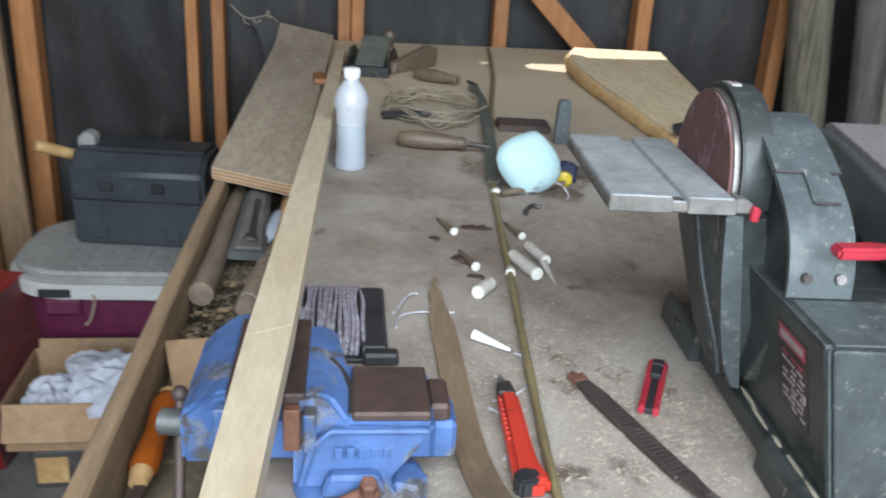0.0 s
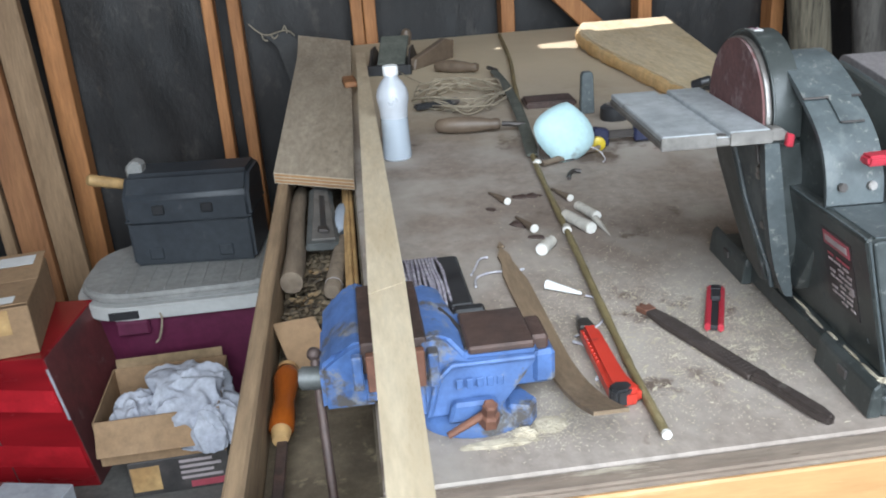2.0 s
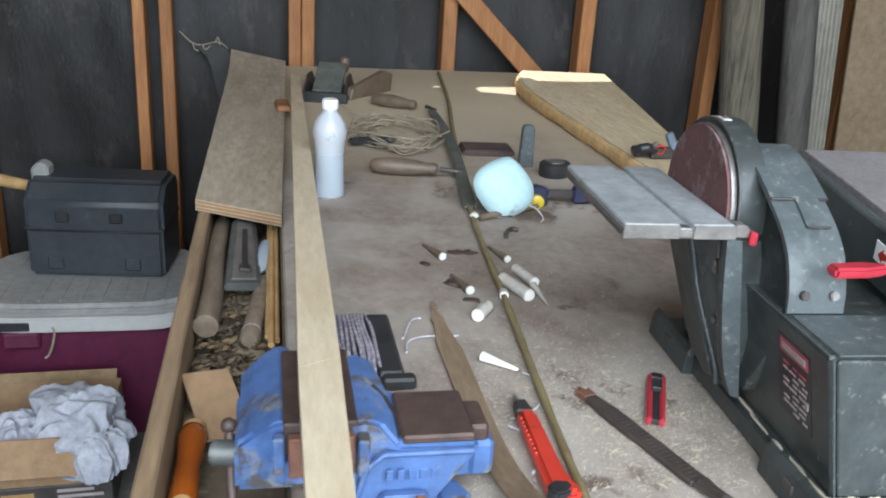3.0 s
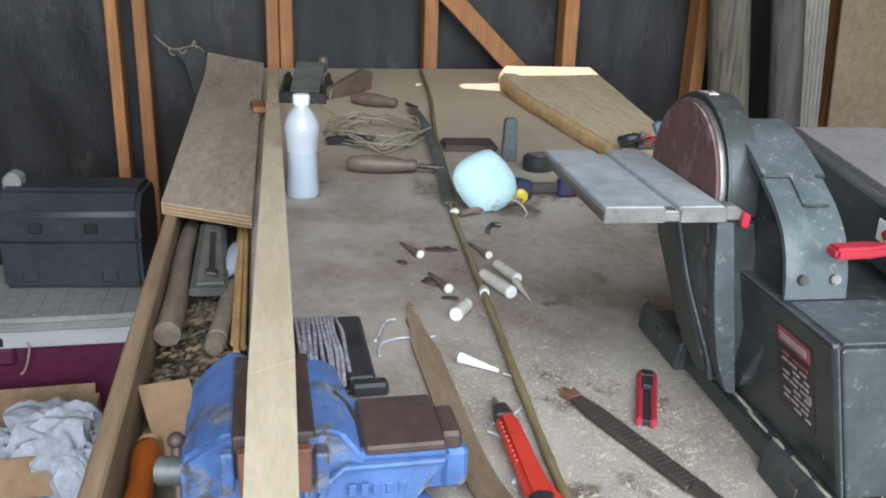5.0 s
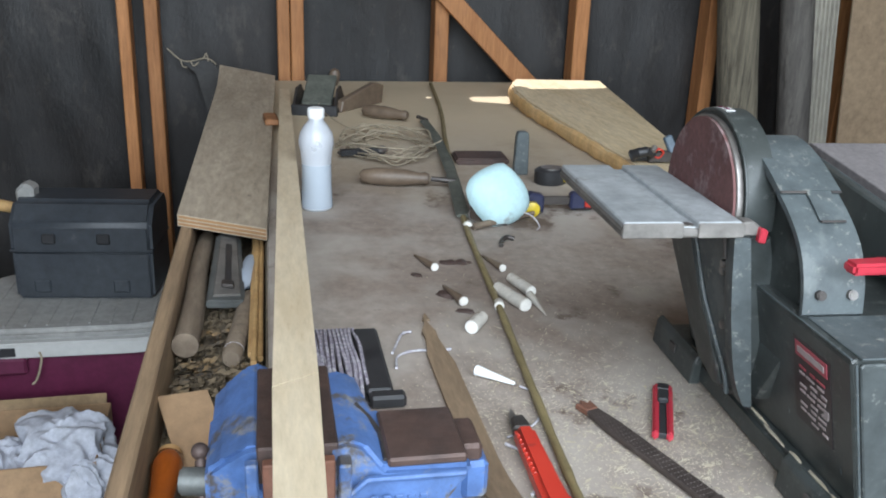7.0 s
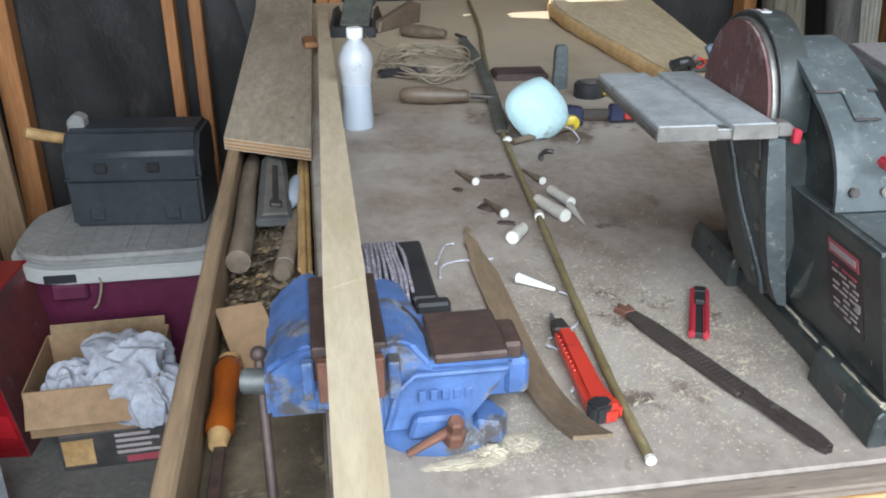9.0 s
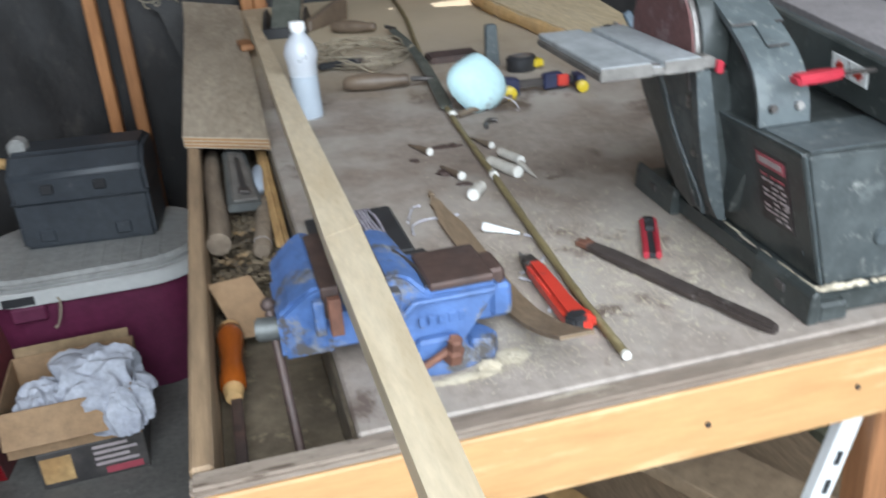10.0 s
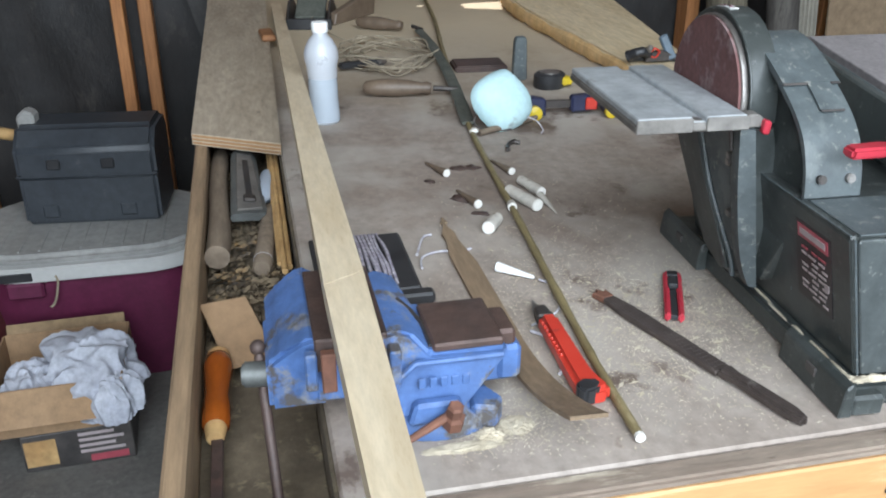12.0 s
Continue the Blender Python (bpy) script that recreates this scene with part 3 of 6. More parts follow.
vpart("handle_rod", rod((-0.143, 0.052, 0.052), (-0.137, -0.02, -0.06), 0.0044, bevel=0.001), RUST, "bent steel handle bar", True)
b = bmesh.new()
bmesh.ops.create_uvsphere(b, u_segments=14, v_segments=10, radius=0.0068, matrix=Matrix.Translation((-0.1435, 0.055, 0.057)))
vpart("handle_knob", b, RUST, smooth=True)
b = bmesh.new()
bmesh.ops.create_uvsphere(b, u_segments=14, v_segments=10, radius=0.0058, matrix=Matrix.Translation((-0.1372, -0.022, -0.064)))
vpart("handle_knob", b, RUST, smooth=True)
vpart("swivel_base", lathe([(0.052, 0.0), (0.052, 0.008), (0.048, 0.013), (0.036, 0.017), (0.03, 0.024)], 32, m=Matrix.Translation((0.0, 0.012, 0)), squash=0.8), BLUE, "chipped blue round base", True)
vpart("base_lug", prism([(0.025, -0.018), (0.044, -0.024), (0.054, -0.008), (0.045, 0.01), (0.025, 0.01)], 0.022, "z", 0.0, 0.003), BLUE)
vpart("lock_bolt", lathe([(0.009, 0), (0.009, 0.012), (0.0068, 0.015), (0.0068, 0.026), (0.005, 0.028)], 6, m=pose(0.006, -0.029, 0.014, 22)), BRIGHT_RUST, "rusty square lock bolt")
vpart("lock_lever", rod((0.004, -0.031, 0.026), (-0.032, -0.041, 0.014), 0.004, 0.003, sides=8), BRIGHT_RUST, "rusty lock lever", True)
for x in (-0.026, -0.014, -0.002, 0.010, 0.022):
    vpart("raised_mark", box(x * 0.75, x * 0.75 + 0.006, -0.0172, -0.0155, 0.044, 0.053, 0.0006), BLUE, "worn raised lettering as bars")

# ---- belt and disc sander ----
sander = thing("belt_disc_sander", pose(0.566, 0.052, B + 0.0005, 0, 0, -3.3), "dusty black benchtop belt and disc sander", "sander")


def spart(name, bm, material, label="", smooth=False, parent=sander):
    return part(name, bm, material, parent, label, smooth)


def face_x(z):
    """x of the housing's left side, which leans outwards towards the top."""
    return 0.012 - 0.030 * (z - 0.027) / 0.133


def leaned(b):
    """Shifts a body built against x = 0 onto the leaning side."""
    for v in b.verts:
        v.co.x += face_x(v.co.z)
    return b


spart("base", box(0.0, 0.192, 0.0, 0.375, 0.0, 0.026, 0.004, segs=2), BLACK, "black cast base")
for v0, v1 in ((-0.012, 0.09), (0.275, 0.385)):
    spart("mounting_foot", prism([(-0.0115, 0.0), (0.001, 0.0), (0.001, 0.03), (-0.003, 0.034), (-0.0085, 0.028)], v1 - v0, "y", v0, 0.0015), BLACK)
    spart("bolt_slot", box(-0.0115, -0.0085, (v0 + v1) / 2 - 0.008, (v0 + v1) / 2 + 0.008, 0.014, 0.023, 0.001), DARK_PRINT, "dark bolt slot")
spart("mounting_foot", box(0.166, 0.196, 0.001, 0.02, 0.0, 0.022, 0.003), BLACK)
spart("mounting_foot", box(0.0, 0.030, -0.012, 0.006, 0.0, 0.020, 0.003), BLACK)
# motor housing: leaning left side, bowed right side, sheet-metal front wrapped over the top
arc = [(0.180, 0.027), (0.187, 0.06), (0.187, 0.095), (0.181, 0.125), (0.170, 0.148), (0.153, 0.158)]
b = prism([(0.012, 0.027)] + arc + [(-0.014, 0.160), (-0.018, 0.156)], 0.325, "y", 0.012, 0.0015)
spart("motor_housing", b, BLACK, "black sheet-metal housing")
spart("front_plate", prism([(0.016, 0.029)] + [(x - 0.004, z) for x, z in arc[:-1]] + [(0.150, 0.155), (-0.010, 0.157), (-0.0125, 0.154)], 0.004, "y", 0.0075, 0.0012), FRONT, "dust-streaked black front plate")
spart("top_sheet", prism([(-0.012, 0.0085), (0.152, 0.0085), (0.152, 0.085), (-0.012, 0.085)], 0.0016, "z", 0.1598, 0.0006), GREY_GREEN, "dusty wrapped top sheet")
spart("front_edge", tube([(face_x(z) + 0.0005, 0.0068, z) for z in (0.03, 0.07, 0.11, 0.15, 0.158)], 0.0011, 6), GREY_GREEN, "worn pale edge")
spart("side_edge", tube([(face_x(0.1585) - 0.0003, y, 0.1595) for y in (0.012, 0.10, 0.2, 0.30)], 0.0010, 6), GREY_GREEN, "worn pale edge")
spart("front_cap", rod((0.069, 0.0085, 0.070), (0.069, 0.0045, 0.070), 0.0085, bevel=0.001), GREY_GREEN, "", True)
rnd = random.Random(21)
for k in range(22):
    x = 0.018 + 0.0078 * k + rnd.uniform(-0.003, 0.003)
    big = 1.8 if k in (0, 1, 2, 4) else 1.0
    spart("dust_crust", moved(lump(rnd.uniform(0.003, 0.007) * big, 0.0022 * big, 0.0016 * big, 0.8, 3.0, k * 2.0, 3), Matrix.Translation((x, 0.0042, 0.0262))), SHAVING, "caked pale sawdust", True)
for k in range(9):
    spart("dust_crust", moved(lump(0.0018, rnd.uniform(0.008, 0.02), 0.0008, 0.7, 3.0, k * 3.0, 2), Matrix.Translation((0.006 + rnd.uniform(-0.002, 0.002), 0.02 + 0.036 * k, 0.0262))), SHAVING, "line of pale settled dust", True)
# label plate on the leaning left side
plate = spart("label_plate", leaned(box(-0.0012, -0.0002, 0.040, 0.096, 0.066, 0.142, 0.0003)), LABEL_DARK, "dark rating plate with red heading")
spart("heading_bar", leaned(box(-0.0018, -0.0011, 0.044, 0.092, 0.126, 0.139, 0.0002)), LABEL_RED, "red heading", parent=plate)
spart("heading_mark", leaned(box(-0.0023, -0.0017, 0.048, 0.088, 0.1295, 0.1355, 0.0001)), LABEL_TEXT, "pale lettering as a bar", parent=plate)
for k in range(9):
    z0 = 0.0715 + 0.0056 * k
    for j in range(3 if k % 3 else 2):
        y0 = 0.046 + 0.0145 * j + 0.002 * ((k * 5 + j * 3) % 3)
        spart("text_bar", leaned(box(-0.0018, -0.0011, y0, y0 + 0.008 + 0.002 * ((k + j) % 3), z0, z0 + 0.0024, 0.0001)), LABEL_RED if k == 8 else LABEL_TEXT, "", parent=plate)
spart("label_symbol", leaned(box(-0.0018, -0.0011, 0.044, 0.051, 0.09, 0.097, 0.0001)), LABEL_TEXT, "", parent=plate)
for k in range(9):
    spart("paint_chip", leaned(box(-0.0006, 0.0003, 0.03 + 0.027 * k, 0.0315 + 0.027 * k, 0.05 + 0.083 * ((k * 7) % 10) / 10, 0.0555 + 0.083 * ((k * 7) % 10) / 10, 0.0002)), GREY_GREEN)
# disc and its guards
cy, cz, R = 0.250, 0.2150, 0.077


def half_round(r, n=48, dip=0.06):
    return [(float(cy + r * math.cos(a)), float(cz + r * math.sin(a))) for a in np.linspace(-dip, math.pi + dip, n)]


spart("abrasive_disc", prism(half_round(0.0750), 0.003, "x", -0.0425, 0), DISC, "worn brown-red sanding disc", True)
spart("disc_plate", prism(half_round(R), 0.0065, "x", -0.0400, 0.0008), STEEL, "bright metal disc rim", True)
spart("disc_guard", prism(half_round(0.0825, 60, 0.12), 0.026, "x", -0.0335, 0), BLACK, "black disc guard", True)
spart("guard_lip", tube([(-0.0335, u, v) for u, v in half_round(0.0818, 60, 0.1)], 0.0014, 8), BLACK, "rolled guard lip", True)
a0 = math.pi / 2 - 0.12
spart("guard_sticker", prism([(cy + 0.0836 * math.cos(a0 + d), cz + 0.0836 * math.sin(a0 + d)) for d in (-0.25, -0.1, 0.05, 0.22)] + [(cy + 0.0826 * math.cos(a0 + d), cz + 0.0826 * math.sin(a0 + d)) for d in (0.22, 0.05, -0.1, -0.25)], 0.009, "x", -0.029, 0), LID_PALE, "small pale sticker with a dark band")
spart("sticker_band", prism([(cy + 0.0841 * math.cos(a0 + d), cz + 0.0841 * math.sin(a0 + d)) for d in (-0.2, -0.05, 0.15)] + [(cy + 0.0834 * math.cos(a0 + d), cz + 0.0834 * math.sin(a0 + d)) for d in (0.15, -0.05, -0.2)], 0.003, "x", -0.026, 0), MAGENTA, "dark printed band")


def hung(b):
    """Leans the lower guard: its foot lies by the base, its top under the disc."""
    for v in b.verts:
        v.co.y -= 0.047
        v.co.x -= 0.004 + 0.165 * max(0.0, v.co.z - 0.03)
        v.co.z *= 1.03
    return b


tongue = [(0.212, 0.2), (0.205, 0.15), (0.208, 0.08), (0.218, 0.046), (0.240, 0.029), (0.27, 0.028), (0.305, 0.042), (0.335, 0.09), (0.362, 0.145), (0.376, 0.2)]
spart("lower_guard", hung(prism(tongue, 0.036, "x", -0.008, 0.006, segs=3)), BLACK, "black lower disc housing", True)
spart("guard_rim", hung(tube([(-0.0095, p.y, p.z) for p in smooth_path([(0, 0.322, 0.2), (0, 0.300, 0.165), (0, 0.285, 0.12), (0, 0.262, 0.085), (0, 0.240, 0.055), (0, 0.236, 0.036)], 6)], 0.0028, 8)), GREY_GREEN, "pale dusty guard rim", True)
spart("guard_panel", hung(prism([(0.328, 0.198), (0.372, 0.198), (0.356, 0.14), (0.326, 0.088), (0.298, 0.046), (0.262, 0.034), (0.244, 0.04), (0.268, 0.085), (0.291, 0.12), (0.305, 0.165)], 0.0045, "x", -0.012, 0.0015)), BLACK, "", True)
spart("guard_recess", hung(prism([(0.224, 0.196), (0.314, 0.196), (0.295, 0.16), (0.278, 0.118), (0.256, 0.084), (0.236, 0.062), (0.226, 0.10)], 0.002, "x", -0.0092, 0.0006)), GREY_GREEN, "dusty recessed panel")
b = bmesh.new()
rows = []
for k in range(17):
    w = 0.2 - 0.158 * k / 16
    bow = 0.004 * math.sin(math.pi * k / 16)
    tip = 0.006 * max(0.0, (k - 12) / 4) ** 2
    rows.append([b.verts.new((x, v, w)) for x, v in ((-0.013 - bow + tip, 0.221), (-0.0165 - bow + tip, 0.212), (-0.0165 - bow + tip, 0.199), (-0.004, 0.195), (0.001, 0.216))])
for lo, hi in zip(rows, rows[1:]):
    for i in range(5):
        b.faces.new((lo[i], lo[(i + 1) % 5], hi[(i + 1) % 5], hi[i]))
b.faces.new(rows[0]), b.faces.new(rows[-1])
spart("table_support", hung(b), GREY_GREEN, "dusty curved table bracket", True)
for v, w in ((0.232, 0.165), (0.234, 0.158), (0.236, 0.105)):
    spart("bracket_bolt", hung(rod((-0.006, v, w), (-0.0145, v, w), 0.0042, sides=10, bevel=0.0008)), STEEL)
spart("bracket_slot", hung(box(-0.0195, -0.017, 0.2135, 0.2185, 0.176, 0.196, 0.001)), DARK_PRINT, "dark slot")
# work table
t0, t1 = -0.150, -0.043
table = spart("work_table", box(t0, t1, 0.149, 0.350, 0.2065, 0.2150, 0.002), TABLE_EDGE, "grey cast table with mitre slot")
spart("table_face", box(t0 + 0.0015, -0.097, 0.1495, 0.3495, 0.2140, 0.2205, 0.0012), TABLE, "", parent=table)
spart("table_face", box(-0.084, t1 - 0.0015, 0.1495, 0.3495, 0.2140, 0.2205, 0.0012), TABLE, "", parent=table)
for x0, x1 in ((t0, -0.097), (-0.084, t1)):
    spart("table_lip", box(x0, x1, 0.1470, 0.1492, 0.2070, 0.2200, 0.0008), TABLE_EDGE, "scuffed grey-brown lip", parent=table)
spart("mitre_slot", box(-0.097, -0.084, 0.1515, 0.3475, 0.2145, 0.2160, 0), TABLE, "worn metal mitre slot", parent=table)
spart("worn_corner", lathe([(0.006, 0), (0.0055, 0.0006)], 14, m=pose(-0.0905, 0.1575, 0.2160)), STEEL, "bright worn spot", parent=table)
spart("table_lug", prism([(t1 - 0.001, 0.2075), (t1 + 0.016, 0.2075), (t1 + 0.017, 0.214), (t1 + 0.01, 0.220), (t1 - 0.001, 0.220)], 0.016, "y", 0.150, 0.0015), TABLE_EDGE, "grey trunnion lug", parent=table)
spart("tilt_knob", prism([(-0.031, 0.203), (-0.024, 0.202), (-0.023, 0.214), (-0.030, 0.2165)], 0.008, "y", 0.1435, 0.0015), PINK_RED, "red knob")
# belt drive cover: curved dusty sheet with an upper shell lapped over the lower
prof = [(0.086, 0.1625), (0.090, 0.185), (0.102, 0.210), (0.122, 0.229), (0.150, 0.246), (0.180, 0.261), (0.208, 0.271), (0.236, 0.275), (0.252, 0.268)]


def shell(points, x0, x1, lift):
    b = bmesh.new()
    sm = smooth_path([(0, u, w) for u, w in points], 4)
    for off in (0.0, 0.005):
        vs = [[b.verts.new((x, p.y + (off - lift) * 0.7, p.z - (off - lift) * 0.7)) for x in (x0, x0 + 0.003, x1 - 0.003, x1)] for p in sm]
        for lo, hi in zip(vs, vs[1:]):
            for i in range(3):
                b.faces.new((lo[i], lo[i + 1], hi[i + 1], hi[i]))
    bmesh.ops.bridge_loops(b, edges=[e for e in b.edges if e.is_boundary])
    return b


spart("drive_cover", shell(prof[:6], -0.0165, 0.036, 0.0), GREY_GREEN, "curved grey dusty drive cover", True)
spart("upper_cover", shell(prof[4:], -0.0175, 0.037, 0.0035), GREY_GREEN, "lapped upper shell of the cover", True)
spart("cover_tab", shell(prof[3:6], 0.006, 0.028, 0.0030), GREY_GREEN, "stepped tab of the cover", True)
for x0, x1, k in ((-0.0175, 0.006, 4), (0.006, 0.028, 3), (0.028, 0.037, 4)):
    u, w = prof[k]
    spart("cover_seam", box(x0, x1, u - 0.0045, u - 0.0025, w + 0.0005, w + 0.0024, 0.0004), DARK_PRINT, "dark stepped seam")
spart("drive_column", prism([(0.094, 0.15), (0.096, 0.18), (0.108, 0.206), (0.128, 0.225), (0.155, 0.241), (0.20, 0.262), (0.240, 0.266), (0.30, 0.2), (0.30, 0.05), (0.15, 0.05)], 0.038, "x", -0.006, 0.002), BLACK, "", True)
for k, (x, mt) in enumerate(((-0.003, DARK_STEEL), (0.024, STEEL))):
    spart("cover_screw", rod((x, 0.0895, 0.178), (x, 0.0835, 0.1795), 0.0042, sides=12, bevel=0.001), mt, "", True)
spart("tension_lever", prism([(0.004, 0.060), (0.003, 0.076), (0.035, 0.080), (0.056, 0.076), (0.056, 0.068), (0.035, 0.062)], 0.0095, "z", 0.2045, 0.0025, segs=2), PINK_RED, "red tension lever", True)
spart("lever_arm", box(0.0545, 0.104, 0.069, 0.075, 0.2065, 0.2105, 0.001), DARK_STEEL)
# belt assembly: runs over the housing's right side, rising slightly towards the back
rise = lambda y: 0.184 + 0.097 * (y + 0.040)
belt = spart("belt_frame", prism([(-0.030, rise(-0.03) - 0.022), (0.0, rise(0) - 0.030), (0.33, rise(0.33) - 0.034), (0.352, rise(0.35) - 0.01), (0.352, rise(0.35) + 0.012), (0.33, rise(0.33) + 0.0225), (-0.02, rise(-0.02) + 0.0225), (-0.034, rise(-0.034) + 0.012)], 0.011, "x", 0.099, 0.002), BLACK, "black belt side frame")
loop = [(-0.040 + 0.0265 * math.cos(a), rise(-0.04) + 0.0265 * math.sin(a)) for a in np.linspace(-math.pi / 2, -1.5 * math.pi, 14)] + [(0.338 + 0.0265 * math.cos(a), rise(0.338) + 0.0265 * math.sin(a)) for a in np.linspace(math.pi / 2, -math.pi / 2, 14)]
spart("sanding_belt", prism([(float(u), float(v)) for u, v in loop], 0.098, "x", 0.117, 0.0008), BELT, "grey-brown abrasive belt", True, belt)
spart("roller", rod((0.1095, -0.040, rise(-0.04)), (0.1175, -0.040, rise(-0.04)), 0.0235, sides=36, bevel=0.0015), STEEL, "bright roller end", True, belt)
spart("roller_rim", lathe([(0.019, 0.0), (0.0235, 0.001), (0.0235, 0.003), (0.019, 0.004)], 36, m=pose(0.1095, -0.040, rise(-0.04), 0, -90, 0)), DARK_STEEL, "dark roller groove", True, belt)
band = [(-0.040 + 0.0272 * math.cos(a), rise(-0.04) + 0.0272 * math.sin(a)) for a in np.linspace(0, 2 * math.pi, 37)[:-1]]
spart("roller_band", prism([(float(u), float(v)) for u, v in band], 0.019, "x", 0.1165, 0.0006), STEEL, "shiny exposed roller edge", True, belt)
spart("tracking_bracket", prism([(-0.058, rise(-0.04) - 0.010), (-0.03, rise(-0.04) - 0.014), (0.0, rise(0) - 0.008), (0.0, rise(0) + 0.006), (-0.03, rise(-0.04) + 0.008), (-0.056, rise(-0.04) + 0.006)], 0.004, "x", 0.094, 0.001), DARK_STEEL, "dark roller bracket", False, belt)
spart("axle_nut", lathe([(0.013, 0), (0.013, 0.005), (0.010, 0.007), (0.010, 0.012), (0.006, 0.014), (0.006, 0.021), (0.0045, 0.022)], 14, m=pose(0.095, -0.044, rise(-0.04) - 0.001, 0, -90, 0)), STEEL, "rust-tan tracking nut", True, belt)
spart("tracking_knob", lathe([(0.010, 0), (0.012, 0.003), (0.012, 0.012), (0.009, 0.015)], 16, m=pose(0.094, -0.018, rise(-0.02) - 0.003, 0, -90, 0)), GREY_WOOD, "dusty tan tracking knob", True, belt)
spart("belt_lip", tube([(0.1085, y, rise(y) + 0.0215) for y in (-0.02, 0.1, 0.2, 0.33)], 0.0016, 6), GREY_GREEN, "dust line along the frame", False, belt)
lab = [(0.080, 0.002), (0.140, 0.002), (0.140, 0.020), (0.080, 0.020)]
spart("arrow_label", prism([(y, rise(y) - 0.0035 + h - 0.006) for y, h in lab], 0.0012, "x", 0.0975, 0.0002), WHITE, "white label with red arrows", parent=belt)
for y0, s in ((0.095, -1), (0.125, 1)):
    zc = rise(y0) + 0.001
    spart("arrow_mark", prism([(y0 + s * 0.008, zc), (y0 + s * 0.001, zc + 0.0062), (y0 + s * 0.001, zc + 0.003), (y0 - s * 0.006, zc + 0.003), (y0 - s * 0.006, zc - 0.003), (y0 + s * 0.001, zc - 0.003), (y0 + s * 0.001, zc - 0.0062)], 0.0008, "x", 0.0969, 0), RED, parent=belt)
spart("label_rule", box(0.0969, 0.0977, 0.1095, 0.1105, rise(0.110) - 0.007, rise(0.116) + 0.009, 0), DARK_PRINT, parent=belt)
for ob in [belt, *belt.children]:
    for v in ob.data.vertices:
        v.co.x -= 0.016 * (0.3 - v.co.y) / 0.34
spart("belt_stand", box(0.11, 0.15, 0.16, 0.28, 0.155, 0.195, 0.004), BLACK)

# ---- on the bench ----
board = thing("live_edge_board", pose(0.95, 1.6, B + 0.001), "thick pale live-edge wooden board with sunlit end", "board")
b = prism([(-0.065, 0.59), (0.205, 0.57), (0.15, 0.2), (0.06, -0.325), (-0.05, -0.56), (-0.10, -0.56), (-0.106, -0.4), (-0.108, -0.2), (-0.117, 0.05), (-0.121, 0.25), (-0.115, 0.4), (-0.098, 0.5)], 0.034, "z", 0, 0.004, segs=2)
for v in b.verts:
    if v.co.z > 0.02:
        v.co.z += 0.014 * max(0.0, min(1.0, (v.co.y - 0.1) / 0.45))
part("plank", b, WEDGE, board)
b = tube(smooth_path([(-0.07, 0.58, 0.023), (-0.10, 0.5, 0.022), (-0.116, 0.4, 0.02), (-0.122, 0.25, 0.018), (-0.118, 0.05, 0.016), (-0.109, -0.2, 0.016), (-0.104, -0.5, 0.016)], 6), 0.007, 10, wobble=0.25, flat=2.2)
part("bark_edge", b, WEDGE_EDGE, board, "rough orange bark edge with sun glow in its colour")

stick = thing("bark_stick", pose(0.45, 1.0, B), "long thin green-brown bark-covered stick", "stick")
pts = [(0.653, 2.348, 0.008), (0.6, 1.9, 0.007), (0.537, 1.508, 0.007), (0.485, 1.15, 0.0065), (0.447, 0.875, 0.006), (0.418, 0.55, 0.006), (0.398, 0.328, 0.0055), (0.384, 0.16, 0.0055), (0.378, 0.052, 0.0055)]
part("shaft", tube([Vector(p) - Vector((0.45, 1.0, 0)) for p in smooth_path(pts, 8)], 0.0051, 10, r_end=0.0042, wobble=0.12), STICK, stick, smooth=True)
part("cut_end", rod((-0.0719, -0.949, 0.0057), (-0.0722, -0.953, 0.0057), 0.0044, sides=12), BONE, stick, "pale cut end")
part("knot", lathe([(0.004, 0), (0.0085, 0.003), (0.004, 0.008)], 10, m=pose(-0.001, -0.13, 0.006)), BONE, stick)

strip = thing("wood_strip", pose(0.322, 0.25, B), "brown wooden strip with a broken splintered end", "wood strip")
b = bmesh.new()
rows = []
for k in range(25):
    y = 0.028 + 0.497 * k / 24
    lift = max(0.0, (0.225 - y) / 0.197) ** 2.0     # the near end curls up off the bench
    xc = 0.3185 + 0.003 * lift
    w = 0.0135 if k < 20 else 0.0135 - 0.0026 * (k - 19) + (0.0035 if k == 22 else 0)
    rows.append([(xc - w - 0.322, y - 0.25, 0.001 + 0.046 * lift), (xc + w * (1 if k < 19 else 0.8) - 0.322, y - 0.25 - 0.008 * lift, 0.001 + 0.051 * lift)])
vs = [[[b.verts.new((x, y, z + h)) for x, y, z in r] for r in rows] for h in (0.0, 0.004)]
for lvl in vs:
    for lo, hi in zip(lvl, lvl[1:]):
        b.faces.new((lo[0], lo[1], hi[1], hi[0]))
bmesh.ops.bridge_loops(b, edges=[e for e in b.edges if e.is_boundary])
part("strip", b, STRIP, strip)
part("splinter", prism([(-0.007, 0.268), (0.003, 0.268), (0.0, 0.290), (-0.003, 0.281)], 0.003, "z", 0.001, 0.0005), STRIP, strip)

